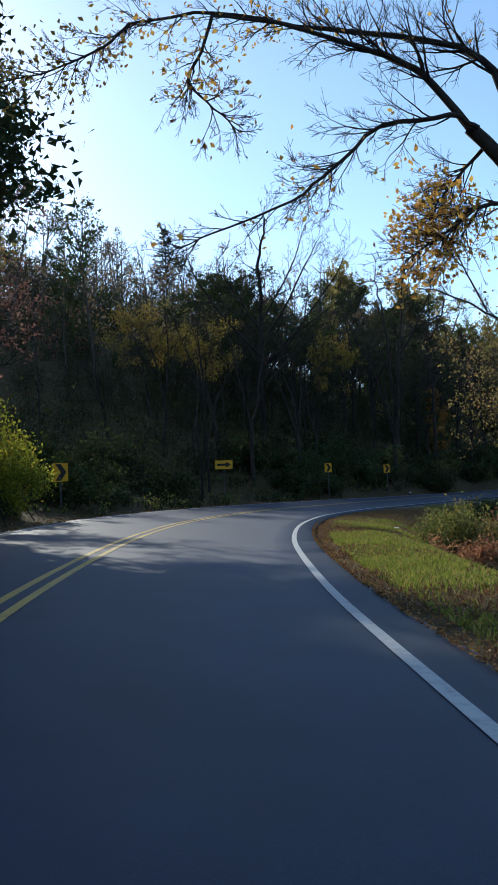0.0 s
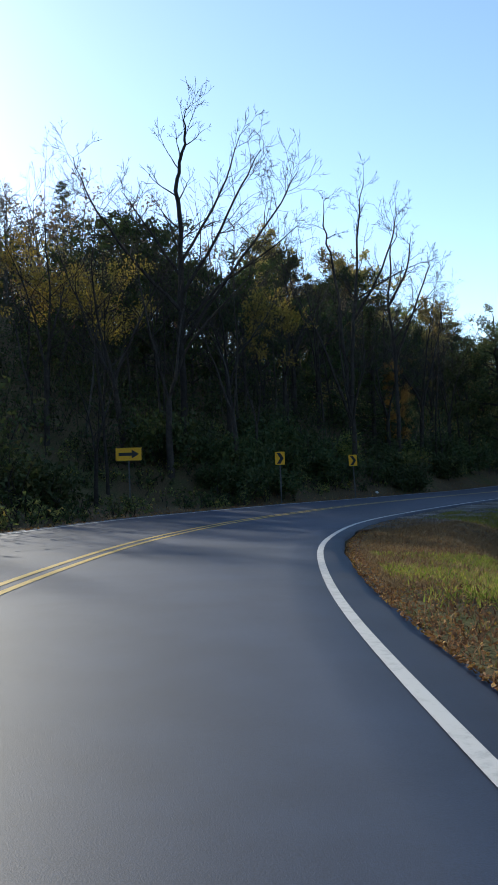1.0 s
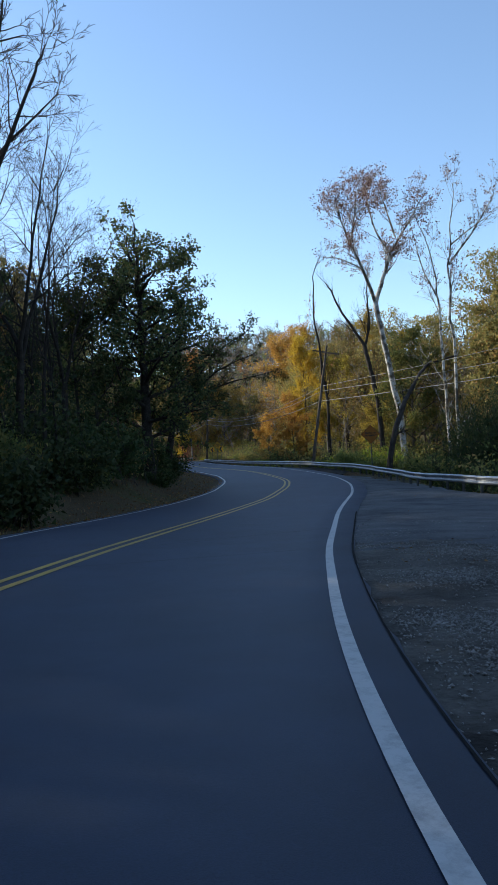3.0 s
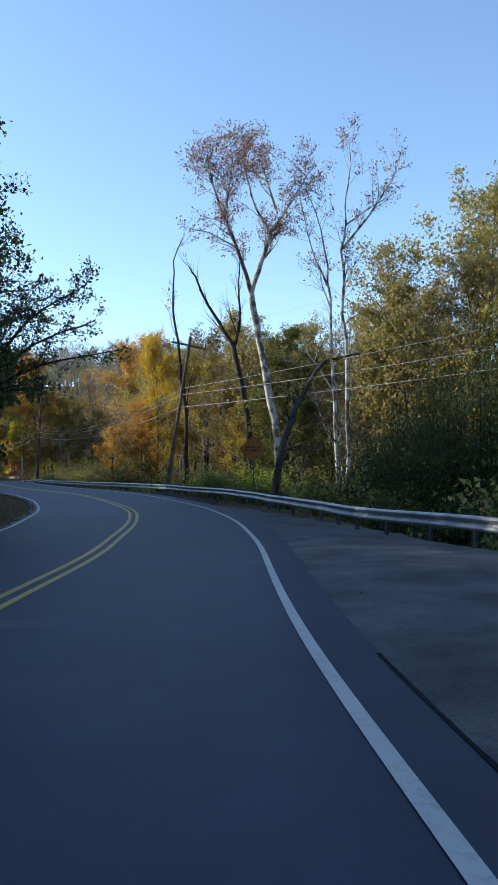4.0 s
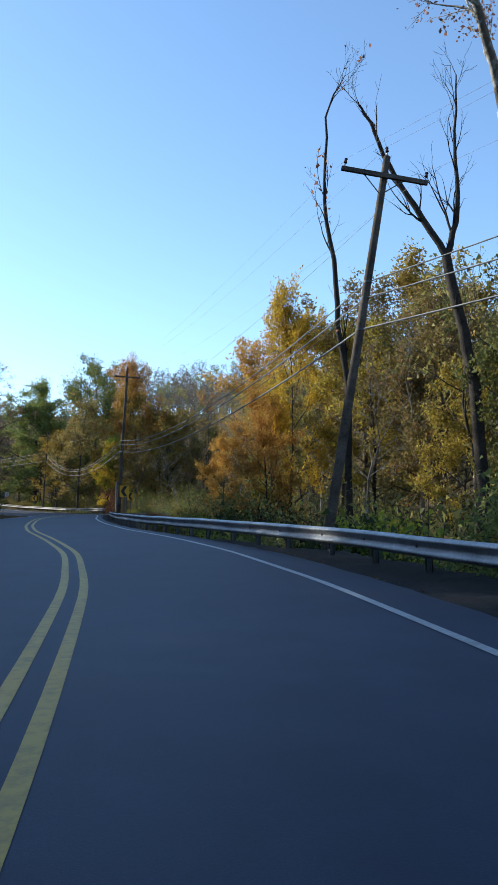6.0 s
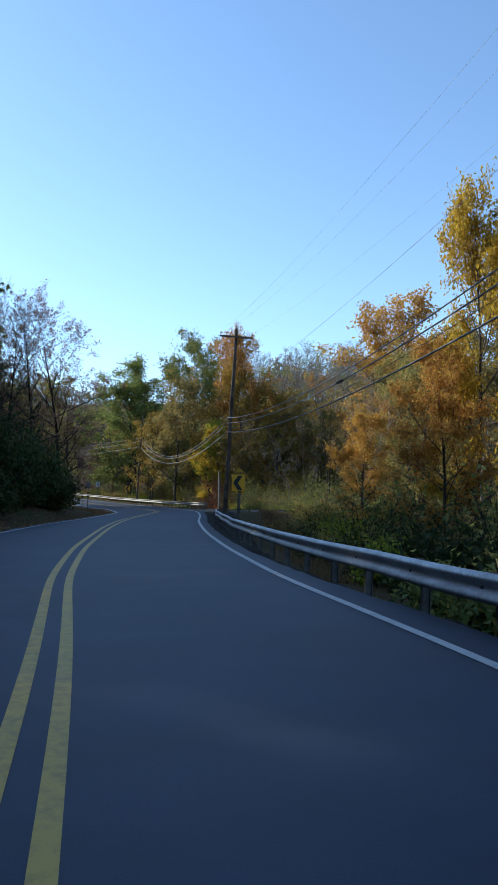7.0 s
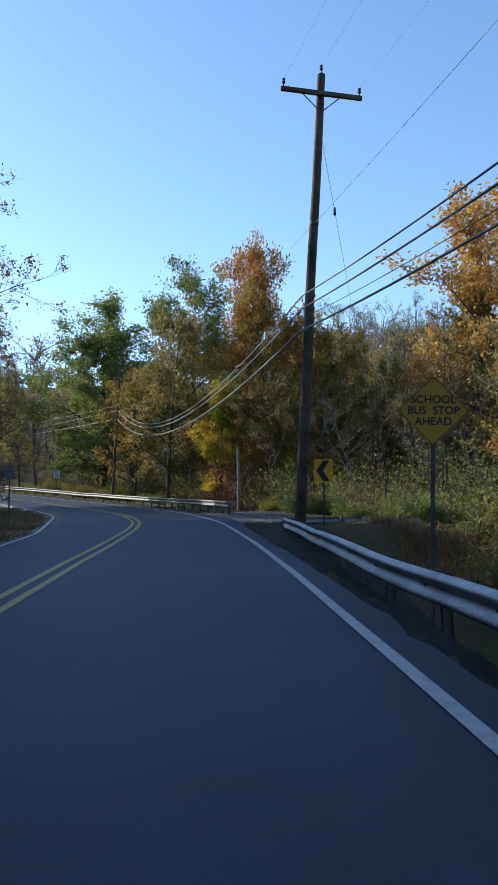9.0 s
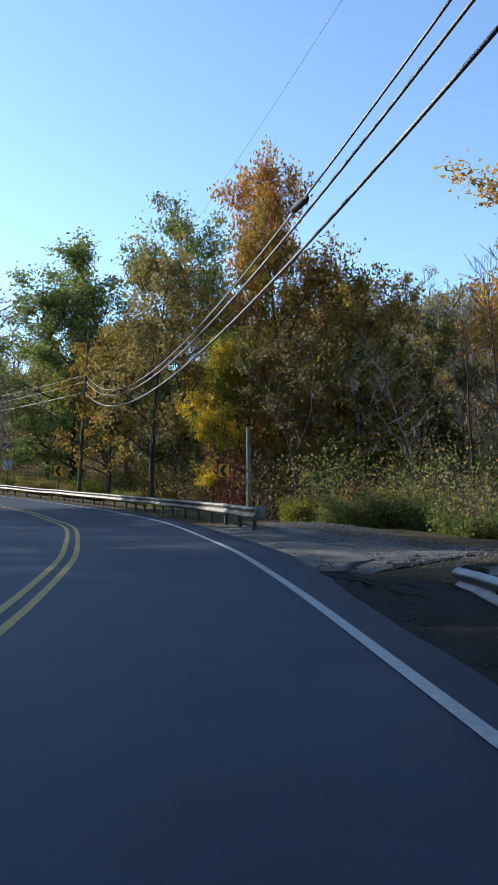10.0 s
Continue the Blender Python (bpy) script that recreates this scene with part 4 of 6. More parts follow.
special_tree("maple with boughs over the road and last coloured leaves", br, [p for p in sp if (p[0] > 3.2 and p[2] < 6.2) or (p[2] > 7.2 and p[0] < 1.5) or rng.uniform() < 0.1], DARK_BARK, (2600, 0.1, 0.075, "orange"), 101)

# thin bare tree leaning over the verge
rng = np.random.default_rng(13)
gz = height(11.0, 24.4)
br, sp = limbs_of(rng, [
    ([(11.0, 24.4, gz - 0.3), (10.4, 24.3, 3.0), (8.6, 24.0, 5.2), (6.6, 23.8, 6.1), (4.5, 23.6, 6.4)], 0.07, 0.008, 16, 1.5, T),
    ([(8.2, 24.0, 5.4), (7.4, 23.9, 7.0), (6.6, 23.8, 8.4)], 0.035, 0.008, 14, 1.4, T),
    ([(10.4, 24.3, 3.0), (10.2, 24.4, 6.0), (9.6, 24.4, 9.0)], 0.06, 0.01, 18, 1.5, T)])
special_tree("thin bare tree with a few dry leaves beside the verge", br, sp, BARK, (170, 0.08, 0.09, "brown"), 131)


def cedar(x, y, h, w, seed, label):
    """A dark conifer of drooping fans."""
    rng = np.random.default_rng(seed)
    z0 = height(x, y)
    br, sp = [(np.array([(x, y, z0 - 0.3), (x, y, z0 + h * 0.5), (x, y, z0 + h)]), np.array([0.2, 0.12, 0.02]), 7)], []
    for k in range(70):
        f = 0.12 + 0.88 * k / 70
        a = k * 2.4
        ln = w * (1.05 - f) ** 0.8 * rng.uniform(0.7, 1.1)
        b = wander(rng, (x, y, z0 + h * f), (math.cos(a), math.sin(a), 0.15), ln, 5, 0.08, -0.02)
        br.append((b, np.linspace(0.035, 0.008, 6), 4))
        for _ in range(6):
            i = rng.integers(1, 5)
            e = wander(rng, b[i], b[i + 1] - b[i] + rng.normal(size=3) * 0.25, ln * 0.3, 3, 0.1, -0.03)
            br.append((e, np.linspace(0.012, 0.004, 4), 3))
            sp.extend(e)
            sp.extend(b[2:])
    return special_tree(label, br, sp, DARK_BARK, (9000, 0.14, 0.11, "dark"), seed)


cedar(17.6, 76.5, 11.5, 3.0, 111, "dark cedar among bare trees")
cedar(-10, 118, 17, 4.5, 112, "dark pine on the hill crest")

# ---- single trees in their places ----
for kind, seed, x, y, size, wide, label in (
        ("yellow", 2, 79.3, 124.2, 0.98, 0.6, "bright yellow tree with tall full crown"), ("orange", 1, 77.2, 124.0, 0.6, 0.8, "low orange tree beside a taller yellow one"), ("olive", 3, 90, 138, 0.75, 1.0, ""),
        ("orange", 2, 84, 137.5, 0.5, 1.0, ""), ("olive", 1, 97, 136, 1.05, 1.0, ""),
        ("green", 1, 100.4, 210.5, 1.12, 1.35, "tall green oak beyond the second bend"),
        ("green", 2, 108.2, 204.6, 1.42, 0.9, "tall narrow green tree beyond the bend"),
        ("orange", 3, 105.2, 186.4, 1.38, 0.72, "tall orange tree draped with vine"),
        ("gold", 2, 103.2, 187.4, 1.1, 0.9, "golden tree beside a bare pole"), ("gold", 1, 106, 181, 0.62, 0.9, ""), ("yellow", 2, 99.8, 186.2, 0.6, 0.75, "low yellow tree among the vines"), ("lime", 2, 101.6, 185.4, 0.72, 0.8, ""),
        ("olive", 3, 110.8, 186.0, 0.9, 1.3, "broad olive-green tree hung with vines"), ("gold", 3, 102.5, 183.5, 0.55, 1.0, ""), ("lime", 1, 109.5, 182.0, 0.45, 1.3, ""), ("sparse", 1, 107, 183, 0.9, 1.1, ""),
        ("orange", 1, 115.7, 168.5, 1.55, 1.1, "large orange and brown maple"),
        ("olive", 2, 110, 160, 1.0, 1.1, ""), ("orange", 3, 108, 158, 0.7, 1.2, ""),
        ("dotted", 1, 72.0, 161.5, 0.9, 1.05, ""), ("dotted", 2, 68.6, 158.5, 0.85, 1.0, ""), ("dotted", 3, 66.0, 155.5, 0.72, 1.0, ""), ("bare", 2, 66.5, 162, 0.95, 1.0, ""), ("dotted", 2, 76.5, 171, 0.62, 1.1, ""),
        ("sapling", 1, -3.5, 62.5, 0.95, 1.0, ""), ("sapling", 2, -6.4, 64.0, 0.95, 1.0, ""),
        ("sapling", 3, 8.6, 70, 0.95, 0.8, ""), ("orange", 3, 19.5, 77, 0.42, 0.6, ""), ("bare", 3, 21.5, 77, 0.85, 1.0, ""), ("bare_slim", 2, 23.5, 79, 0.95, 1.0, ""), ("bare", 1, 25.5, 81, 0.78, 1.0, ""), ("bare_slim", 1, 19.3, 79.5, 1.0, 1.0, ""), ("bare_slim", 3, 27.2, 83, 0.85, 1.0, ""),
        ("gold", 3, 75.5, 107.5, 0.62, 0.9, ""), ("olive", 2, 80, 111.5, 0.85, 0.9, ""), ("green", 2, 75, 102, 0.85, 0.9, "green tree behind the pale sycamore"), ("olive", 3, 85, 122, 1.05, 1.1, ""), ("gold", 1, 88.5, 118, 1.12, 1.1, ""), ("olive", 2, 92, 113, 1.05, 1.0, ""), ("olive", 1, 84, 114.5, 0.95, 1.0, ""), ("gold", 2, 82, 118.5, 0.85, 1.0, ""), ("olive", 1, 80, 93, 1.25, 1.0, ""), ("olive", 2, 86, 88, 1.4, 1.0, ""),
        ("sparse", 3, 78, 86, 1.25, 1.1, ""), ("pale", 1, 80, 89.5, 1.0, 1.0, ""), ("pale", 2, 84, 94, 1.05, 1.0, ""), ("pale", 3, 76, 96.5, 0.85, 1.0, ""), ("gold", 2, 92, 82, 1.6, 1.0, "tall golden-brown tree on the slope"),
        ("sparse", 2, 10.6, 27.5, 0.62, 1.0, "small thin reddish-brown tree beside the verge"), ("sparse", 3, 12.5, 31, 0.6, 1.0, ""),
        # olive and dark trees left of the start: mostly unseen, added to shade the road
        ("dotted", 1, -10.8, 26.5, 0.85, 1.1, "leafy roadside tree against the low sun"), ("olive", 3, -15, 24, 1.0, 1.2, ""), ("dark", 1, -9.0, 20, 0.85, 1.1, ""), ("olive", 2, -12.6, 29.6, 0.95, 0.9, ""), ("dark", 1, -13.6, 25, 1.05, 1.2, ""), ("dark", 3, -11.6, 22.5, 0.95, 1.1, ""), ("dark", 3, -8.2, 15.5, 0.85, 1.2, ""), ("olive", 2, -12.5, 20.5, 1.0, 1.2, ""), ("bare", 1, 12, 80, 1.0, 1.0, "")):
    tree(kind, seed, x, y, size, turn=(x * 37 + y * 53) % 360, label=label, wide=wide, group="single trees")


# ---- woods ----
def scatter(rng, n, s0, s1, o0, o1, gap, taken, power=1.0):
    out = []
    for _ in range(n * 12):
        if len(out) >= n:
            break
        s, o = rng.uniform(s0, s1), o0 + (o1 - o0) * rng.uniform() ** power
        p = place(s, o)
        x, y = p[0], p[1]
        s2, o2, _ = nearest(x, y)
        if abs(o2[0]) < abs(min(abs(o0), abs(o1))) - 0.5:
            continue
        if all((x - a) ** 2 + (y - b) ** 2 > gap * gap for a, b in taken):
            taken.append((x, y))
            out.append((x, y))
    return out


rng = np.random.default_rng(20)
taken = [(76.5, 122.5), (74.5, 118), (66.6, 98), (68, 91), (69.5, 105), (2.4, 63.4), (15, 73), (20.4, 72), (31, 83.5), (79, 146), (58, 98)]


# kept free for the single trees
CLEARINGS = ((98, 105, 179, 189), (60, 74, 94, 112), (62, 79, 150, 172), (86, 100, 160, 180))


def plant(spots, kinds, lo, hi, keep=lambda x, y: True):
    for x, y in spots:
        if not keep(x, y):
            continue
        k = kinds[rng.integers(0, len(kinds))]
        form = (int(rng.integers(1, 4)), x, y, rng.uniform(lo, hi), rng.uniform(0, 360), rng.normal() * 2.0)
        wide = rng.uniform(0.85, 1.15)
        if not any(a < x < b and c < y < d for a, b, c, d in CLEARINGS):
            tree(k, *form, wide=wide)


LEFT = ["bare", "bare_slim", "bare_slim", "bare", "bare_slim", "bare", "bare_slim", "bare_slim", "bare"]
plant(scatter(rng, 62, 66, 140, -10.5, -30, 2.8, taken), LEFT, 0.5, 0.85, lambda x, y: not (-26 < x < -3 and 28 < y < 58))
plant(scatter(rng, 10, 135, 148, -9.5, -30, 3.0, taken), ["bare_slim", "bare_slim", "bare", "sparse", "bare", "dark"], 0.55, 0.8)
plant(scatter(rng, 30, 148, 205, -15, -30, 3.0, taken), ["bare_slim", "bare_slim", "bare", "sparse", "bare", "dark"], 0.55, 0.8)
# three belts on the left, mostly out of view, added to shade the road
plant(scatter(rng, 20, 148, 178, -22, -46, 3.6, taken), ["bare", "sparse", "dark", "bare"], 0.5, 0.7)
plant(scatter(rng, 34, 178, 246, -22, -46, 3.6, taken), ["dark", "green", "dark", "olive"], 0.9, 1.15)
plant(scatter(rng, 10, 226, 250, -17, -40, 3.6, taken), ["dark", "olive", "green"], 0.85, 1.05)
plant(scatter(rng, 20, 200, 234, -12, -24, 3.0, taken), ["sparse", "bare", "sparse", "olive", "bare_slim"], 0.6, 0.85)
# denser belt at the view's left edge, added so the last stretch lies in shade
plant(scatter(rng, 16, 236, 254, -13, -25, 2.6, taken), ["olive", "sparse", "dark"], 0.7, 0.9)
plant(scatter(rng, 12, 232, 262, -11, -34, 3.2, taken), ["bare_slim", "sparse", "sparse", "bare"], 0.55, 0.85)
plant(scatter(rng, 26, 258, 305, -9, -40, 3.0, taken), ["bare_slim", "sparse", "bare", "olive", "bare_slim"], 0.6, 0.9)
RIGHT_K = ["sparse", "gold", "grey", "olive", "sparse", "bare_slim", "grey", "sparse", "olive", "bare", "grey"]
plant(scatter(rng, 56, 150, 222, 13, 38, 3.2, taken), RIGHT_K, 0.65, 1.0, lambda x, y: not (x < 70 and y < 93) and not (73 < x < 92 and 117 < y < 140))
plant(scatter(rng, 30, 222, 262, 15, 40, 3.2, taken), ["grey", "sparse", "grey", "grey", "sparse", "bare_slim", "grey"], 0.6, 0.85)
plant(scatter(rng, 30, 255, 300, 7, 34, 3.0, taken), ["olive", "green", "bare_slim", "sparse", "gold", "bare_slim"], 0.65, 1.0)
plant(scatter(rng, 12, 66, 118, 9, 24, 4.0, taken), ["sparse", "olive", "bare_slim"], 0.4, 0.6)


# trees added up the hill to keep sun off the first bend
plant(scatter(rng, 14, 116, 136, -20, -34, 2.8, taken), ["dark", "dark", "sparse"], 0.6, 0.78)
plant(scatter(rng, 12, 92, 140, -12, -22, 2.4, taken), ["bare", "bare", "bare_slim"], 0.75, 0.95, lambda x, y: not (-26 < x < -3 and 28 < y < 58))
plant(scatter(rng, 16, 66, 128, 20, 44, 5.0, taken), ["sparse", "bare_slim", "olive", "bare"], 0.5, 0.85)


FAR_FORMS = []
_r = np.random.default_rng(77)
for _k in range(9):
    # forms one metre high for distant trees: a stem, boughs and twigs
    _t = wander(_r, (0, 0, -0.03), (_r.normal() * 0.05, _r.normal() * 0.05, 1), 1.0, 5, 0.05, 0.05)
    _w = _r.uniform(0.14, 0.97, 12) * 4.99
    _i = _w.astype(int)
    _a = np.arange(12) * 2.4 + _r.normal(size=12) * 0.4
    _d = np.stack([np.cos(_a), np.sin(_a), _r.uniform(0.5, 1.3, 12)], 1)
    _b, _tips = sprout(_r, _t[_i] + (_t[_i + 1] - _t[_i]) * (_w - _i)[:, None], _d, _r.uniform(0.16, 0.3, 12) * (1.25 - _w / 6), np.full(12, 0.0055),
                       ((2, 0.1, 0.05, 3, 3, 0.58, 0.75), (1, 0, 0, 3, 3, 0.65, 0.65), (1, 0, 0, 3, 0, 0, 0)), 0.0011)
    _tips = _tips[:, :3]
    _parts = [tube(_t, 0.012 * np.linspace(1, 0.12, 6), 5)] + [many_tubes(*q) for q in _b]
    _n = np.cumsum([0] + [len(q[0]) for q in _parts])
    FAR_FORMS.append((np.concatenate([q[0] for q in _parts]), np.concatenate([q[1] + o for q, o in zip(_parts, _n)]), _tips))


def far_woods(name, label, s0, s1, o0, o1, n, seed, colours, hlo, hhi, gap, field=None, leaf=0.24, bark=None, thick=1.0):
    """Distant trees in one mesh each for wood and leaves of one colour."""
    rng = np.random.default_rng(seed)
    pts = scatter(rng, n, s0, s1, o0, o1, gap, []) if field is None else [(rng.uniform(field[0], field[1]), rng.uniform(field[2], field[3])) for _ in range(n)]
    vs, fs, by, count = [], [], {}, 0
    for x, y in pts:
        z, h = height(x, y), rng.uniform(hlo, hhi)
        c = colours[rng.integers(0, len(colours))]
        v, f, tips = FAR_FORMS[rng.integers(0, len(FAR_FORMS))]
        a, wide = rng.uniform(0, 6.28), rng.uniform(0.85, 1.25)
        turn = np.array([[math.cos(a) * wide, -math.sin(a) * wide, 0], [math.sin(a) * wide, math.cos(a) * wide, 0], [0, 0, 1]]) * h
        vs.append(v @ turn.T + (x, y, z))
        fs.append(f + count)
        count += len(v)
        if c != "bare":
            m = int((480 if c == "thin" else 1000) * thick * (0.24 / leaf) ** 1.5)
            q = tips[rng.integers(0, len(tips), m)] @ turn.T + (x, y, z)
            by.setdefault("brown" if c == "thin" else c, []).append(q + rng.normal(size=(m, 3)) * h * 0.022)
    base = new(name)
    tagged(base, label, "woods", kind="stuff")
    part("branchwork", mesh_of("branchwork", np.concatenate(vs), np.concatenate(fs), bark or BARK, True), base)
    for c, cs in by.items():
        part("crown", leaves_mesh("crown", np.concatenate(cs), leaf, LEAVES[c], rng, plain=True), base)


far_woods("far_woods", "dark wooded hillside with bare crowns", 50, 200, -28, -130, 340, 31, ["dark", "bare", "bare", "thin", "thin", "bare", "thin"], 10, 17, 3.3)
far_woods("far_woods", "autumn woods on the far slope", 140, 300, 36, 120, 230, 32, ["olive", "gold", "thin", "bare", "thin", "bare", "olive", "orange"], 12, 20, 4.2)
far_woods("far_woods", "bare and olive woods beyond the bend", 200, 308, -34, -110, 90, 33, ["bare", "thin", "bare", "olive"], 9, 15, 4.5)


SIGN_SPOTS = ((0.5, 47), (-0.9, 53), (-0.9, 55), (6.2, 51), (11.3, 57), (-6.6, 30), (48, 82), (69, 128), (81, 147), (74, 136), (98, 182), (93, 194), (0.2, 51), (-6, 28), (-0.8, 51.5), (-0.7, 50), (-0.8, 53))


def thicket(name, label, s0, s1, o0, o1, n, seed, colours, leaf, lo, hi, m=70, clear=9, bark=None):
    """Undergrowth nobody could count: shrubs, saplings and their stems."""
    rng = np.random.default_rng(seed)
    stems, by = [], {}
    for _ in range(n):
        s, o = rng.uniform(s0, s1), o0 + (o1 - o0) * rng.uniform()
        p = place(s, o)
        if abs(nearest(p[0], p[1])[1][0]) < min(abs(o0), abs(o1)) - 0.3 or any((p[0] - a) ** 2 + (p[1] - b) ** 2 < clear for a, b in SIGN_SPOTS):
            continue
        z, h = height(p[0], p[1]), rng.uniform(lo, hi)
        tips = []
        for _ in range(4):
            b = wander(rng, (p[0] + rng.normal() * 0.4, p[1] + rng.normal() * 0.4, z - 0.1), (rng.normal() * 0.3, rng.normal() * 0.3, 1), h * rng.uniform(0.7, 1.2), 4, 0.14, 0.03)
            stems.append((b[::2], 0.025 * np.linspace(1, 0.3, 3), 3))
            for _ in range(3):
                e = wander(rng, b[rng.integers(1, 4)], rng.normal(size=3) + (0, 0, 0.6), h * 0.35, 2, 0.2, 0.03)
                stems.append((e[::2], np.array([0.012, 0.006]), 3))
                tips.extend(e[1:])
            tips.extend(b[1:])
        tips = np.array(tips)
        c = colours[rng.integers(0, len(colours))]
        k = int(m * 1.9 * rng.uniform(0.5, 1.3))
        by.setdefault(c, []).append(tips[rng.integers(0, len(tips), k)] + rng.normal(size=(k, 3)) * h * 0.12)
    base = new(name)
    tagged(base, label, "undergrowth", kind="stuff")
    part("stem_work", tubes_mesh("stem_work", stems, bark or DARK_BARK), base)
    for c, cs in by.items():
        part("foliage", leaves_mesh("foliage", np.concatenate(cs), leaf * 0.75, LEAVES[c], rng, plain=True), base)


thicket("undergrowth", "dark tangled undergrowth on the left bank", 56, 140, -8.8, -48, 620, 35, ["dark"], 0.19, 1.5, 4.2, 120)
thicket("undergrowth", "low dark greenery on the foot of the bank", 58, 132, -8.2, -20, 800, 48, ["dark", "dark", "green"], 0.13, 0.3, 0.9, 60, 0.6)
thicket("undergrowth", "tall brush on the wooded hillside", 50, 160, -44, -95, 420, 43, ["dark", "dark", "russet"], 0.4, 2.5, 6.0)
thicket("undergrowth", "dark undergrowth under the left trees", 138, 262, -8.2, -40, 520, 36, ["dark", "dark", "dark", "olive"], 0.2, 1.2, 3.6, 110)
thicket("undergrowth", "autumn undergrowth between the guardrail and woods", 140, 225, 7.5, 46, 560, 37, ["green", "olive", "green", "olive", "dark"], 0.18, 1.2, 4.0, 110)
thicket("undergrowth", "brown and green undergrowth beyond the gravel entrance", 228, 305, 10, 46, 560, 38, ["green", "green", "olive", "green", "brown"], 0.12, 1.2, 3.9, 200, bark=BARK)
thicket("undergrowth", "olive and russet brush under the trees past the bend", 256, 304, 10.5, 26, 200, 52, ["olive", "russet", "green", "olive", "gold"], 0.14, 1.8, 5.0, 170, 36)
thicket("undergrowth", "grey-brown undergrowth beyond the bend", 255, 306, -8, -60, 620, 40, ["olive", "russet", "dark"], 0.26, 1.2, 4.0)
thicket("undergrowth", "brambles in the gully beside the verge", 62, 125, 5.5, 30, 260, 39, ["dark", "green", "olive", "russet"], 0.18, 0.7, 2.0)
far_woods("far_woods", "brown woods rising behind the tall pole", 0, 0, 0, 0, 80, 44, ["olive", "thin", "bare", "thin", "gold"], 10, 16, 0, field=(110, 165, 150, 220), bark=GREY_BARK)
far_woods("far_woods", "bare grey woods at the end of the road", 262, 308, -40, -150, 150, 41, ["bare", "thin", "bare", "olive"], 10, 16, 4.0)
far_woods("far_woods", "grey-brown woods behind the far bend", 0, 0, 0, 0, 230, 42, ["bare", "thin", "bare", "olive", "thin"], 10, 16, 0, field=(48, 130, 246, 330))
far_woods("far_woods", "bluish distant wooded ridge", 296, 308, 10, 190, 120, 34, ["thin", "thin", "bare", "green", "thin"], 12, 20, 5.0, bark=GREY_BARK)
far_woods("far_woods", "grey bare woods on the distant hill", 0, 0, 0, 0, 230, 46, ["thin", "thin", "bare", "thin"], 12, 19, 0, field=(190, 280, 290, 390), bark=GREY_BARK)


# ---- bushes and undergrowth ----
BUSH = {}


def bush(colour, seed, x, y, w, h, label, n=2800, leaf=0.062):
    if (colour, seed) not in BUSH:
        r = np.random.default_rng(seed * 13 + len(colour))
        br, sp = [], []
        for k in range(16):
            a, el = r.uniform(0, 6.28), r.uniform(0.7, 2.5)
            b = wander(r, (r.normal() * 0.12, r.normal() * 0.12, -0.1), (math.cos(a), math.sin(a), el), r.uniform(0.6, 1.1), 5, 0.16, 0.02)
            br.append((b[[0, 2, 5]], np.array([0.016, 0.011, 0.003]), 3))
            for _ in range(4):
                i = r.integers(2, 5)
                e = wander(r, b[i], b[i] - b[i - 1] + r.normal(size=3) * 0.12, 0.35, 3, 0.2, 0.0)
                br.append((e[::3], np.array([0.006, 0.0025]), 3))
                sp.extend(e[1:])
        sp = np.array(sp)
        c = sp[r.integers(0, len(sp), n)] + r.normal(size=(n, 3)) * 0.1
        c[:, 2] = np.abs(c[:, 2])
        BUSH[(colour, seed)] = (tubes_mesh("stem_work", br, DARK_BARK), leaves_mesh("foliage", c, leaf, LEAVES[colour], r, plain=True))
    st, fo = BUSH[(colour, seed)]
    root = new("bush")
    root.matrix_basis = pose(x, y, height(x, y) - 0.03, 0, 0, (x * 71 + y * 29) % 360) @ Matrix.Diagonal((w, w, h, 1))
    tagged(root, label, "bush", "roadside bushes")
    part("stem_work", st, root)
    part("foliage", fo, root)


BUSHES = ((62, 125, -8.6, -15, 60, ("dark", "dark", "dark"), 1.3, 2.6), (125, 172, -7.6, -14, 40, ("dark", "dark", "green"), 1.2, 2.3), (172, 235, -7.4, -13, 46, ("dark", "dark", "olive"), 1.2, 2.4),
          (140, 226, 6.6, 14, 62, ("green", "green", "olive", "dark", "lime", "dark"), 1.2, 2.6), (228, 262, 8.5, 22, 44, ("green", "green", "olive", "dark"), 1.2, 2.2), (258, 300, 5, 12, 24, ("green", "olive", "lime", "orange"), 1.0, 2.0),
          (64, 118, 5.5, 11, 26, ("green", "dark", "olive", "russet"), 0.8, 1.7))
NAMES = {"dark": "dark green thicket bush on the shaded bank", "olive": "olive-brown bush beside the road", "green": "green leafy roadside bush", "lime": "yellow-green bush in the sun", "russet": "rusty dry shrub on the verge", "orange": "orange-leaved shrub beside the guardrail"}
for s0, s1, o0, o1, n, colours, lo, hi in BUSHES:
    for x, y in scatter(rng, n, s0, s1, o0, o1, 1.5, []):
        if any((x - a) ** 2 + (y - b) ** 2 < 16 for a, b in SIGN_SPOTS):
            continue
        c = colours[rng.integers(0, len(colours))]
        w = rng.uniform(lo, hi)
        k, hw = int(rng.integers(1, 4)), rng.uniform(0.75, 1.15)
        if s0 in (228, 258):
            bush(c, 4, x, y, w, w * hw, NAMES[c], 9000, 0.036)
        else:
            bush(c, k, x, y, w, w * hw, NAMES[c])
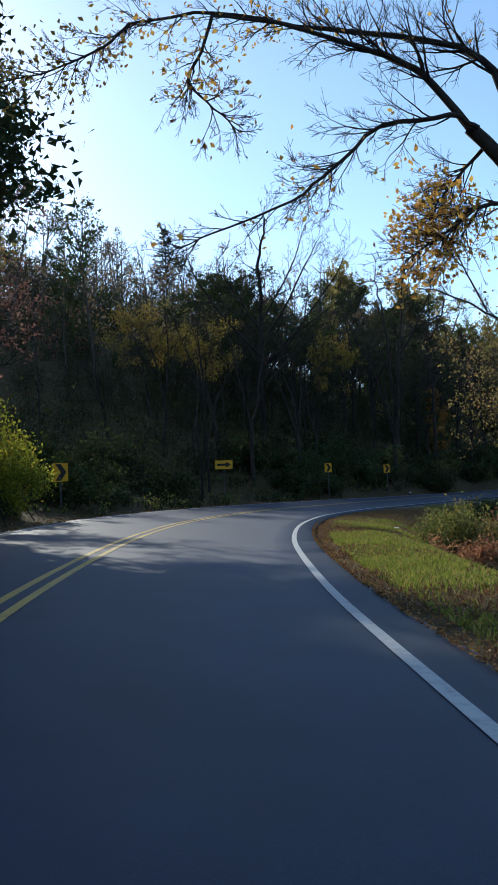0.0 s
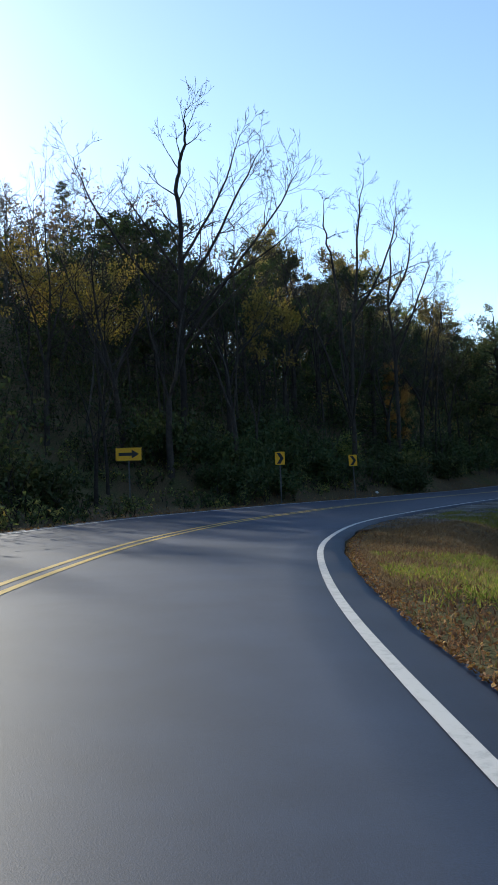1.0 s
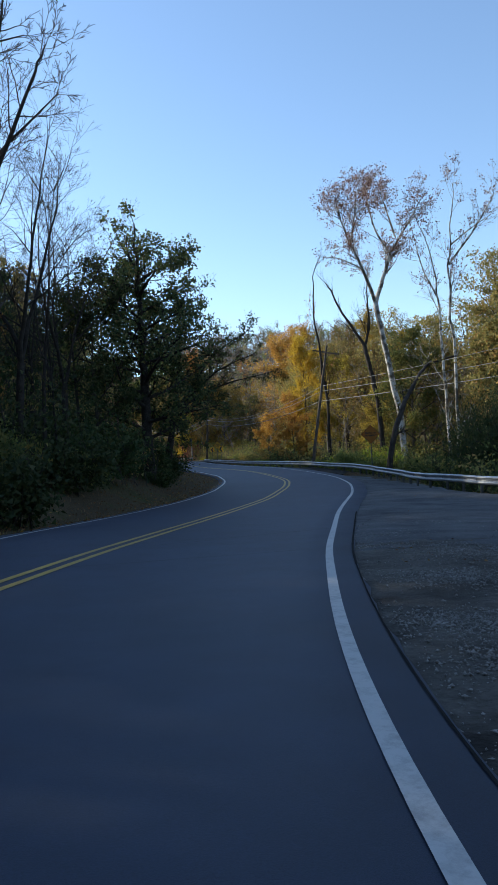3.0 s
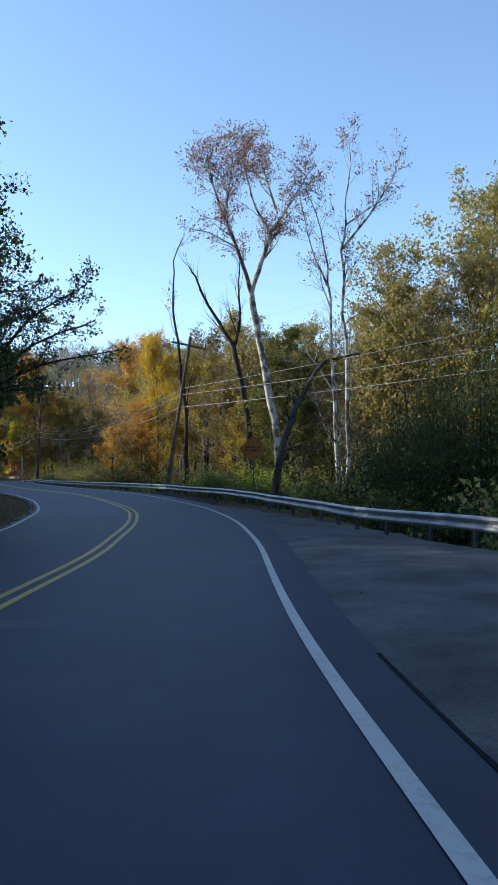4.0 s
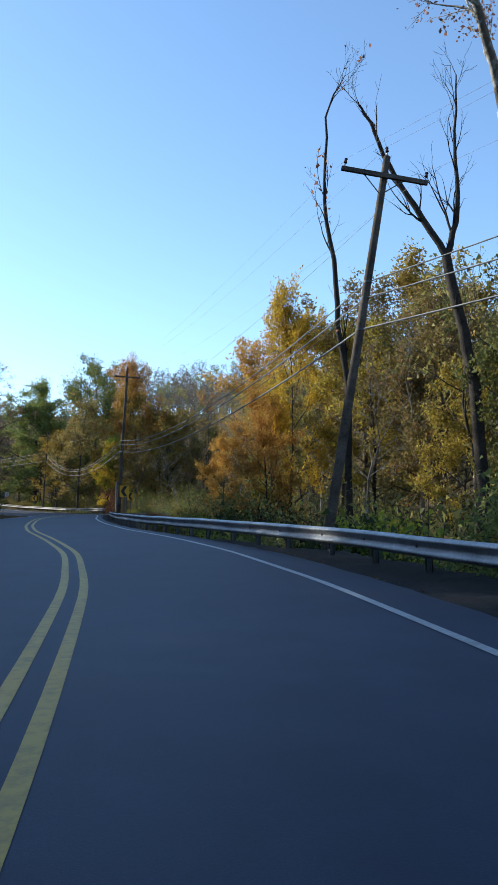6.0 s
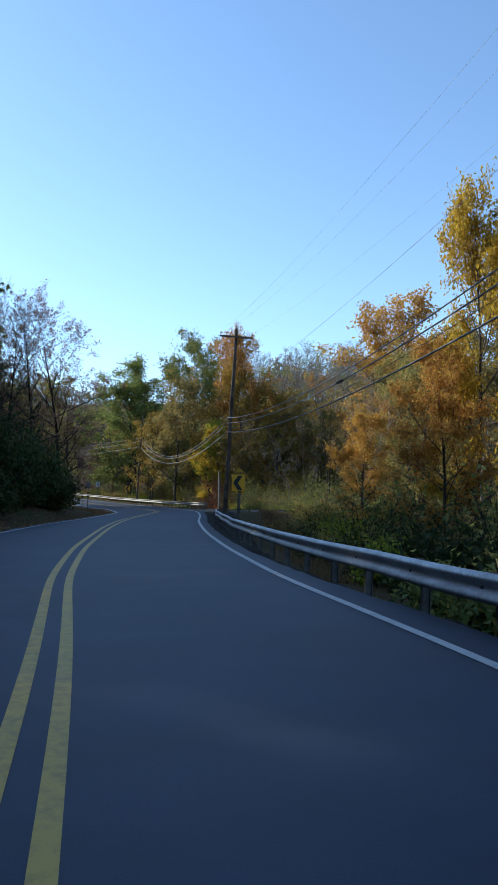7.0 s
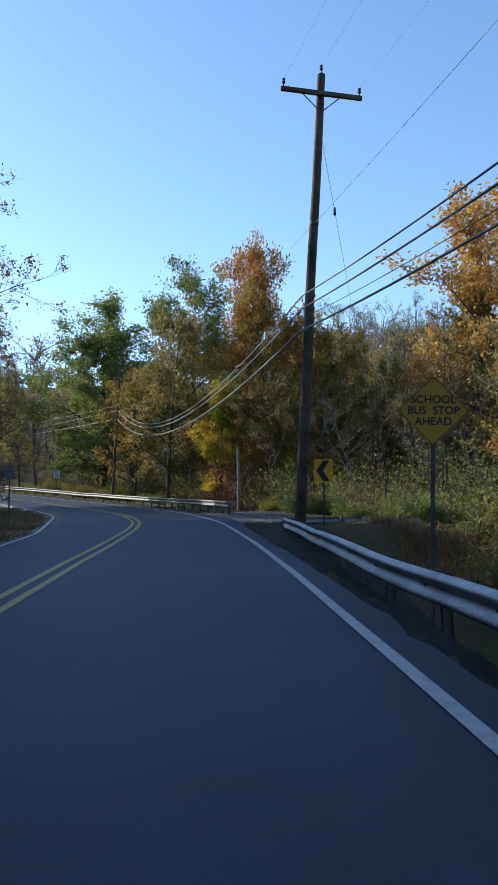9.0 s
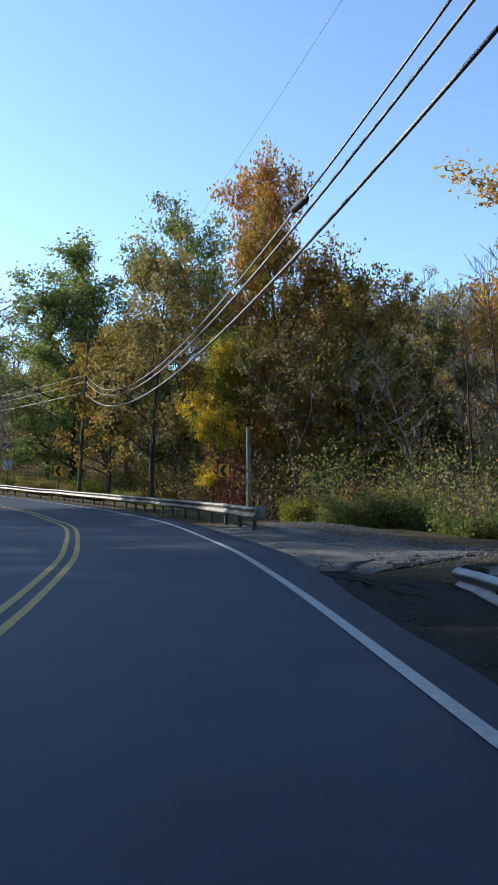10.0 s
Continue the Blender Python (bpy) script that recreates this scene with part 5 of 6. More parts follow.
for c, x, y, w, h in (("lime", -8.3, 26.5, 2.4, 2.6), ("lime", -9.6, 29, 2.6, 3.4), ("green", -9.8, 24.5, 2.2, 2.4), ("lime", 54.5, 87.5, 2.6, 3.1), ("green", 57.5, 88.6, 2.6, 2.8), ("green", 53.0, 90.0, 2.0, 2.0), ("dark", 47.5, 70.5, 4.2, 8.0), ("dark", 51.0, 75, 3.8, 7.0), ("dark", 44.5, 64.5, 4.4, 7.5),
                      ("green", 49, 79, 2.5, 2.6), ("dark", 55.0, 79, 3.5, 6.0), ("dark", 61.5, 139, 3.2, 3.8), ("dark", 58.5, 134, 3.4, 4.2), ("dark", 64, 144, 3.0, 3.6), ("green", 6.8, 24, 1.6, 1.8), ("olive", 8.0, 27, 1.8, 1.6), ("russet", 101.5, 185.0, 3.0, 5.2), ("olive", 104.2, 182.6, 3.0, 5.0), ("green", 107.2, 180.2, 3.2, 4.8), ("green", 110.4, 178.0, 3.0, 4.6), ("lime", 113.6, 175.4, 3.0, 4.4)):
    if h > 5.4:
        bush(c, 5, x, y, w, h, NAMES[c], 26000, 0.017)
    else:
        bush(c, 4, x, y, w, h, NAMES[c], 9000, 0.036)


# ---- grass, litter, stones ----
def blades(name, label, mat, s0, s1, lo, hi, n, tall, seed, side=1, patch=0.0):
    r = np.random.default_rng(seed)
    s = r.uniform(s0, s1, n)
    o = side * (lo + (hi - lo) * r.uniform(size=n) ** 1.2)
    o = o + (right_line(s) if side > 0 else left_line(s))
    p = place(s, o)
    if patch:
        keep = np.array([noise.noise((a * 0.5, b * 0.5, seed)) + r.normal() * 0.2 for a, b in p[:, :2]]) > patch
        p = p[keep]
    z = np.array([height(a, b) for a, b in p[:, :2]])
    n = len(p)
    a = r.uniform(0, 6.28, n)
    h = tall * r.uniform(0.4, 1.2, n)
    w = 0.006 + 0.009 * r.uniform(size=n)
    lean = r.normal(size=(n, 2)) * 0.45 * h[:, None]
    base = np.stack([p[:, 0], p[:, 1], z - 0.02], 1)
    side_v = np.stack([np.cos(a) * w, np.sin(a) * w, np.zeros(n)], 1)
    mid = base + np.stack([lean[:, 0] * 0.35, lean[:, 1] * 0.35, h * 0.6], 1)
    top = base + np.stack([lean[:, 0], lean[:, 1], h], 1)
    v = np.stack([base - side_v, base + side_v, mid + side_v * 0.7, top, mid - side_v * 0.7], 1).reshape(-1, 3)
    k = np.arange(n)[:, None] * 5
    f = np.concatenate([k + [0, 1, 2], k + [0, 2, 4], k + [4, 2, 3]], 0)
    tagged(new(name, mesh_of(name, v, f, mat)), label, "grass", kind="stuff")


blades("grass", "sunlit green and yellow verge grass", GRASS, 60, 91, 0.9, 4.6, 150000, 0.1, 41, patch=0.12)
blades("dry_grass", "dry brown weeds and grass at the road edge", WEED, 60, 92, 0.55, 6.5, 40000, 0.09, 42, patch=-0.08)
blades("dry_grass", "tan dry grass clumps on the stony shoulder", DRY_GRASS, 86, 104, 0.75, 4.5, 42000, 0.09, 46, patch=0.0)
blades("grass", "dark weeds under the guardrail", WEED, 160, 233, 0.5, 2.4, 20000, 0.07, 47, patch=0.0)
blades("grass", "thin green grass beside the gravel pull-off", GRASS, 104, 119, 2.4, 6.5, 30000, 0.08, 43, patch=0.12)
blades("grass", "low green weeds on the dirt shoulder", GRASS, 103.5, 112, 1.3, 4.2, 22000, 0.12, 50, patch=0.06)
blades("grass", "shaded weeds behind the guardrail", WEED, 150, 212, 3.4, 9, 14000, 0.16, 44, patch=0.05)
blades("grass", "tall brown weeds behind the guardrail", WEED, 203, 234, 4.6, 11, 46000, 0.3, 49, patch=-0.25)
blades("dry_grass", "dry brown weeds on the shaded left bank", WEED, 60, 262, 0.8, 5, 12000, 0.12, 45, side=-1, patch=0.0)


def litter(name, label, s0, s1, lo, hi, n, seed, size=0.065, side=1):
    r = np.random.default_rng(seed)
    s = r.uniform(s0, s1, n)
    o = side * (lo + (hi - lo) * r.uniform(size=n) ** 1.8) + (right_line(s) if side > 0 else left_line(s))
    p = place(s, o, 0.02)
    on_road = (o < right_line(s) + pave_r(s)) & (o > left_line(s) - 0.35)
    z = np.array([height(a, b) for a, b in p[:, :2]]) + 0.03
    p[:, 2] = np.where(on_road, p[:, 2], z)
    me = leaves_mesh(name, p, size, LITTER, r, flat=0.85)
    tagged(new(name, me), label, "leaves", kind="stuff")


litter("fallen_leaves", "brown fallen leaves along the pavement edge", 60, 104, 0.45, 5.4, 34000, 51, 0.03)
litter("fallen_leaves", "brown fallen leaves along the guardrail", 118, 262, 1.0, 6.0, 6000, 52, 0.045)
litter("fallen_leaves", "brown fallen leaves on the left bank", 60, 262, 0.2, 7.0, 9000, 53, side=-1)


# ---- shoulders ----
def apron(name, label, s0, s1, lo, hi, mat, up=0.012, rag=0.25, cuts=20, ease=0.0):
    """A ragged ground surface laid on the sheet beside the road."""
    s = np.arange(s0, s1 + 0.01, 0.25)
    taper = np.clip(np.minimum(s - s0, s1 - s) / 3.0, 0.05, 1)
    jag = np.array([noise.noise((q * 0.45, 9.0, s0)) + 0.5 * noise.noise((q * 1.7, 2.0, s0)) for q in s]) * rag
    rows = []
    for k in range(cuts + 1):
        o = lo(s) + (hi(s) + jag - lo(s)) * taper * k / cuts
        far = (noise.noise((k * 0.4, s0, 3.0)) * 1.8 + noise.noise((k * 1.1, s0, 5.0)) * 0.6) * min(1, k / 4)
        p = place(s + far * np.clip(1 - np.minimum(s - s0, s1 - s) / 6, 0, 1), o)
        road_edge = o < right_line(s) + pave_r(s) + 0.3
        z = np.array([height(a, b) + 0.02 * noise.noise((a * 1.4, b * 1.4, s0)) + 0.014 * noise.noise((a * 4.1, b * 4.1, s0)) for a, b in p[:, :2]]) + up + 0.035
        if ease:
            z -= 0.06 * (1 - np.clip((s - s0) / ease, 0, 1))
        p[:, 2] = np.where(road_edge, np.minimum(z, p[:, 2] - 0.03), z)
        rows.append(p)
    v = np.stack(rows, 1)
    n, m = v.shape[:2]
    i, j = np.meshgrid(np.arange(n - 1), np.arange(m - 1), indexing="ij")
    f = np.stack([i * m + j, i * m + j + 1, (i + 1) * m + j + 1, (i + 1) * m + j], -1).reshape(-1, 4)
    return tagged(new(name, mesh_of(name, v.reshape(-1, 3), f, mat, True)), label, "shoulder", kind="structure")


apron("pull_off", "broken grey asphalt pull-off beside the road", 117, 160, lambda s: right_line(s) + pave_r(s) - 0.1, along((112, 2.5), (118, 4.5), (126, 7.4), (134, 8.2), (142, 7.0), (150, 4.4), (160, 4.2)), OLD_ASPHALT, up=0.02, rag=0.8, ease=6.0)
apron("dirt_shoulder", "grey gravelly dirt shoulder with ruts", 97, 127, lambda s: right_line(s) + pave_r(s) - 0.1, along((97, 1.6), (104, 3.0), (112, 5.0), (118, 6.5), (126, 7.5)), DIRT, up=0.0, rag=0.9)
apron("gravel_entrance", "pale gravel entrance beyond the guardrail end", 235.6, 251, lambda s: right_line(s) + pave_r(s) - 0.1, along((229, 4), (234, 6.5), (246, 5.2), (251, 3.5)), GRAVEL, rag=0.7, ease=2.5)
apron("soil_verge", "dark soil strip under the guardrail", 160, 236.5, lambda s: right_line(s) + pave_r(s) - 0.1, along((160, 4.9), (172, 6.0), (182, 6.2), (192, 5.2), (222, 5.0), (228, 4.4), (234, 4.2), (320, 4.2)), DARK_SOIL, up=0.035, rag=0.3, cuts=12)


def pebbles(name, label, s0, s1, o0, o1, n, seed, lo, hi, mat, patch=-9.0, heaps=()):
    r = np.random.default_rng(seed)
    s, o = r.uniform(s0, s1, n), r.uniform(o0, o1, n)
    p = place(s, o)
    if heaps:
        h = np.array(heaps)[r.integers(0, len(heaps), n)]
        p[:, :2] = h[:, :2] + r.normal(size=(n, 2)) * h[:, 2:] * 0.5
    p = p[np.array([noise.noise((a * 0.7, b * 0.7, 2.0)) + r.normal() * 0.15 for a, b in p[:, :2]]) > patch]
    n = len(p)
    z = np.array([height(a, b) for a, b in p[:, :2]]) + 0.05
    base = np.array([(1, 0, 0), (0, 1, 0), (-1, 0, 0), (0, -1, 0), (0, 0, 0.75), (0, 0, -0.5)], float)
    tri = np.array([(0, 1, 4), (1, 2, 4), (2, 3, 4), (3, 0, 4), (1, 0, 5), (2, 1, 5), (3, 2, 5), (0, 3, 5)])
    sz = (lo + (hi - lo) * r.uniform(size=n) ** 3)[:, None, None]
    v = base[None] * (1 + 0.35 * r.normal(size=(n, 6, 1))) * sz * 0.5
    a = r.uniform(0, 6.28, n)
    ca, sa = np.cos(a)[:, None], np.sin(a)[:, None]
    v = np.stack([v[..., 0] * ca - v[..., 1] * sa, v[..., 0] * sa + v[..., 1] * ca, v[..., 2]], -1) + np.stack([p[:, 0], p[:, 1], z], 1)[:, None]
    f = (np.arange(n)[:, None, None] * 6 + tri[None]).reshape(-1, 3)
    tagged(new(name, mesh_of(name, v.reshape(-1, 3), f, mat)), label, "gravel", kind="stuff")


pebbles("gravel", "loose stones of the gravel entrance", 236.5, 250, 3.9, 6.6, 9000, 61, 0.015, 0.06, GRAVEL_STONE)
pebbles("gravel", "loose stones beside the pull-off", 104, 126, 0.95, 6.0, 26000, 62, 0.008, 0.045, STONE, 0.06)

pebbles("gravel", "pale gravel spilled over the dirt shoulder", 104, 126, 0.95, 6.0, 11000, 63, 0.01, 0.036, STONE, heaps=((11.3, 43.6, 1.0), (12.6, 47.4, 0.8), (16.5, 51.8, 0.8), (14.5, 50.0, 0.6), (10.5, 44.9, 0.5), (17.0, 50.6, 0.7), (13.8, 49.0, 0.6), (18.8, 53.2, 0.8)))

pebbles("gravel", "dark clods and stones under the guardrail", 190, 234, 1.95, 3.5, 5000, 64, 0.015, 0.07, DIRT)


# ---- tar seams on the road ----
def seam(pts, w, label="dark tar-sealed crack in the asphalt"):
    pts = np.array(pts, float)
    u = np.linspace(0, len(pts) - 1, 12 * (len(pts) - 1) + 1)
    s, o = np.interp(u, np.arange(len(pts)), pts[:, 0]), np.interp(u, np.arange(len(pts)), pts[:, 1])
    wob = np.array([noise.noise((q * 1.3, pts[0, 0], 0)) for q in u]) * 0.12
    c = place(s + wob, o, 0.005)
    d = np.gradient(c[:, :2], axis=0)
    d /= np.linalg.norm(d, axis=1)[:, None] + 1e-9
    n = np.stack([-d[:, 1], d[:, 0]], 1)
    ww = w * (0.7 + 0.5 * np.abs(np.array([noise.noise((q * 2.1, 5, pts[0, 1])) for q in u])))
    a, b = c.copy(), c.copy()
    a[:, :2] += n * ww[:, None]
    b[:, :2] -= n * ww[:, None]
    v = np.stack([a, b], 1).reshape(-1, 3)
    k = np.arange(len(u) - 1) * 2
    f = np.stack([k, k + 1, k + 3, k + 2], 1)
    tagged(new("tar_seam", mesh_of("tar_seam", v, f, TAR)), label, "road marking", kind="structure")


for pts in ([(117, -5), (118.5, -2), (120, 0.3)], [(121, -2.5), (123, -0.5), (124.5, 1.0)]):
    seam(pts, 0.007)
# the dark open joint between the road and the pull-off
for a in range(106, 130, 4):
    q = [a, a + 1.3, a + 2.6, a + 4.1]
    seam([(w, float(right_line(w) + pave_r(w)) - 0.02) for w in q], 0.01 if a < 116 else 0.02, "dark crumbled joint at the pavement edge")


# ---- guardrails ----
def rail_profile():
    """The W beam's section: (outwards, up), from top to bottom."""
    return [(0.0, 0.155), (0.03, 0.148), (0.08, 0.11), (0.083, 0.085), (0.035, 0.04), (0.0, 0.012), (0.0, -0.012), (0.035, -0.04), (0.083, -0.085), (0.08, -0.11), (0.03, -0.148), (0.0, -0.155)]


def guardrail(label, pts, tops, spacing, mat_post, end_start=True, end_stop=True, steel=GALVANISED):
    """A W-beam rail along points of the plan, its face to the left of the way."""
    pts = np.array(pts, float)
    seg = np.r_[0, np.cumsum(np.hypot(*np.diff(pts, axis=0).T))]
    q = np.arange(0, seg[-1], 0.3)
    x, y, zt = np.interp(q, seg, pts[:, 0]), np.interp(q, seg, pts[:, 1]), np.interp(q, seg, tops) - 0.155
    d = np.stack([np.gradient(x), np.gradient(y)], 1)
    d /= np.linalg.norm(d, axis=1)[:, None]
    n = np.stack([d[:, 1], -d[:, 0]], 1)
    base = np.array((x[0], y[0], zt[0]))
    root = new("guardrail")
    root.location = base
    tagged(root, label, "guardrail")
    prof = rail_profile()
    wave = np.array([noise.noise((w * 0.25, 3.3, base[0])) for w in q]) * 0.03
    rows = [np.stack([x - n[:, 0] * out, y - n[:, 1] * out, zt + up + wave], 1) for out, up in prof + prof[::-1]]
    for k in range(len(prof), 2 * len(prof)):
        rows[k][:, :2] += n * 0.006
    v = np.stack(rows, 1) - base
    a, b = v.shape[:2]
    i, j = np.meshgrid(np.arange(a - 1), np.arange(b), indexing="ij")
    f = np.stack([i * b + j, (i + 1) * b + j, (i + 1) * b + (j + 1) % b, i * b + (j + 1) % b], -1).reshape(-1, 4)
    part("beam", mesh_of("beam", v.reshape(-1, 3), f, steel, True), root)
    bm = box_bm(0.1, 0.012, 1.9, (0, 0, -0.75))
    for sx in (-0.05, 0.05):
        box_bm(0.008, 0.07, 1.9, (sx, 0, -0.75), bm=bm)
    post = bm_mesh("post", bm, mat_post)
    block = bm_mesh("spacer_block", box_bm(0.15, 0.12, 0.3, bevel=0.008), POST_WOOD)
    bolt_bm = bmesh.new()
    bmesh.ops.create_cone(bolt_bm, cap_ends=True, segments=8, radius1=0.02, radius2=0.016, depth=0.02)
    bolt = bm_mesh("bolt", bolt_bm, POST_STEEL)
    splice = bm_mesh("splice_plate", box_bm(0.012, 0.3, 0.32, bevel=0.003), steel)

    def spot(w, out, up=0.0):
        k = int(np.clip(w / 0.3, 0, len(q) - 1))
        return Matrix.Translation((x[k] + n[k, 0] * out - base[0], y[k] + n[k, 1] * out - base[1], zt[k] + wave[k] + up - base[2])) @ pose(0, 0, 0, 0, 0, math.degrees(math.atan2(n[k, 1], n[k, 0])))

    for w in np.arange(0.9, seg[-1] - 0.3, spacing):
        part("post", post, root, m=spot(w, 0.2, -0.08) @ pose(0, 0, 0, rng.normal() * 2.5, rng.normal() * 2.5, 0))
        part("spacer_block", block, root, m=spot(w, 0.085))
        part("bolt", bolt, root, m=spot(w, -0.01) @ pose(0, 0, 0, 0, -90, 0))
    for w in np.arange(3.8, seg[-1] - 1, 3.81):
        part("splice_plate", splice, root, m=spot(w, 0.012))
    for k, on, sign in ((0, end_start, -1), (len(q) - 1, end_stop, 1)):
        if not on:
            continue
        curl = []
        for c in range(9):
            ang, r = math.pi * c / 8 * 0.75, 0.16
            curl.append((x[k] + d[k, 0] * sign * r * math.sin(ang) + n[k, 0] * (r * (1 - math.cos(ang)) - 0.04), y[k] + d[k, 1] * sign * r * math.sin(ang) + n[k, 1] * (r * (1 - math.cos(ang)) - 0.04)))
        vv = [(cx - base[0], cy - base[1], zt[k] + wave[k] + h - base[2]) for cx, cy in curl for h in (-0.17, -0.06, 0.06, 0.17)]
        ff = [(c * 4 + h, (c + 1) * 4 + h, (c + 1) * 4 + h + 1, c * 4 + h + 1) for c in range(8) for h in range(3)]
        ob = part("end_shoe", mesh_of("end_shoe", vv, ff, steel, True), root)
        ob.modifiers.new("thickness", "SOLIDIFY").thickness = 0.005
    return root


rail_off = along((124, 11.0), (130, 9.0), (138, 6.2), (145, 4.7), (153, 4.7), (160, 5.0), (164, 5.2), (168, 4.9), (172, 4.6), (176, 4.0), (182, 3.2), (190, 2.7), (196, 2.5), (210, 2.45), (217, 2.3), (222, 2.5), (226, 2.85), (230, 3.2), (232, 3.4), (235, 4.0))
rail_top = along((124, 0.64), (160, 0.62), (176, 0.54), (186, 0.46), (198, 0.38), (210, 0.34), (222, 0.36), (230, 0.33), (235, 0.2))
rs = np.arange(126, 233.2, 0.5)
rp = place(rs, rail_off(rs))
corner = [(80.5, 149.5), (80.8, 150.05), (81.3, 150.36), (81.9, 150.27), (82.5, 149.95), (83.9, 149.4), (86.0, 148.7)]
tz = [float(rp[-1, 2] + rail_top(233.5))] * len(corner)
guardrail("weathered galvanised guardrail along the outer bend", np.r_[rp[:, :2], corner], np.r_[rp[:, 2] + rail_top(rs), tz], 1.905, POST_STEEL, True, False)
rail2_off = along((240, 3.9), (246, 3.2), (255, 2.7), (265, 2.8), (310, 2.9))
rs = np.arange(245.5, 305, 0.5)
rp = place(rs, rail2_off(rs))
guardrail("old weathered guardrail round the second bend", rp[:, :2], rp[:, 2] + 0.65, 1.905, POST_WOOD, True, False, OLD_RAIL)


# ---- signs ----
def rounded(w, h, r, seg=5):
    pts = []
    for cx, cy, a0 in ((w / 2 - r, h / 2 - r, 0), (-w / 2 + r, h / 2 - r, 90), (-w / 2 + r, -h / 2 + r, 180), (w / 2 - r, -h / 2 + r, 270)):
        for k in range(seg):
            a = radians(a0 + 90 * k / (seg - 1))
            pts.append((cx + r * math.cos(a), cy + r * math.sin(a)))
    return pts


def plate(name, pts, y, thick, mat):
    """A flat shape in x and z, facing -y."""
    bm = bmesh.new()
    fr = [bm.verts.new((x, y, z)) for x, z in pts]
    bk = [bm.verts.new((x, y + thick, z)) for x, z in pts]
    bm.faces.new(fr)
    bm.faces.new(bk[::-1])
    for k in range(len(pts)):
        bm.faces.new((fr[k], bk[k], bk[(k + 1) % len(pts)], fr[(k + 1) % len(pts)]))
    bmesh.ops.recalc_face_normals(bm, faces=bm.faces)
    return bm_mesh(name, bm, mat)


def border(pts_out, k, y, mat):
    bm = bmesh.new()
    out = [bm.verts.new((x, y, z)) for x, z in pts_out]
    inn = [bm.verts.new((x * k, y, z * k)) for x, z in pts_out]
    n = len(out)
    for a in range(n):
        b = (a + 1) % n
        bm.faces.new((out[a], out[b], inn[b], inn[a]))
    return bm_mesh("border", bm, mat)


def words(text, size, x, z, mat, parent):
    cu = bpy.data.curves.new("lettering", "FONT")
    cu.body, cu.size, cu.align_x, cu.align_y, cu.extrude = text, size, "CENTER", "CENTER", 0.001
    cu.offset = size * 0.018
    tmp = bpy.data.objects.new("lettering", cu)
    scene.collection.objects.link(tmp)
    dg = bpy.context.evaluated_depsgraph_get()
    me = bpy.data.meshes.new_from_object(tmp.evaluated_get(dg))
    bpy.data.objects.remove(tmp)
    me.materials.clear()
    me.materials.append(mat)
    ob = part("lettering", me, parent)
    ob.matrix_basis = Matrix.Translation((x, -0.006, z)) @ pose(0, 0, 0, 90, 0, 0)
    return ob


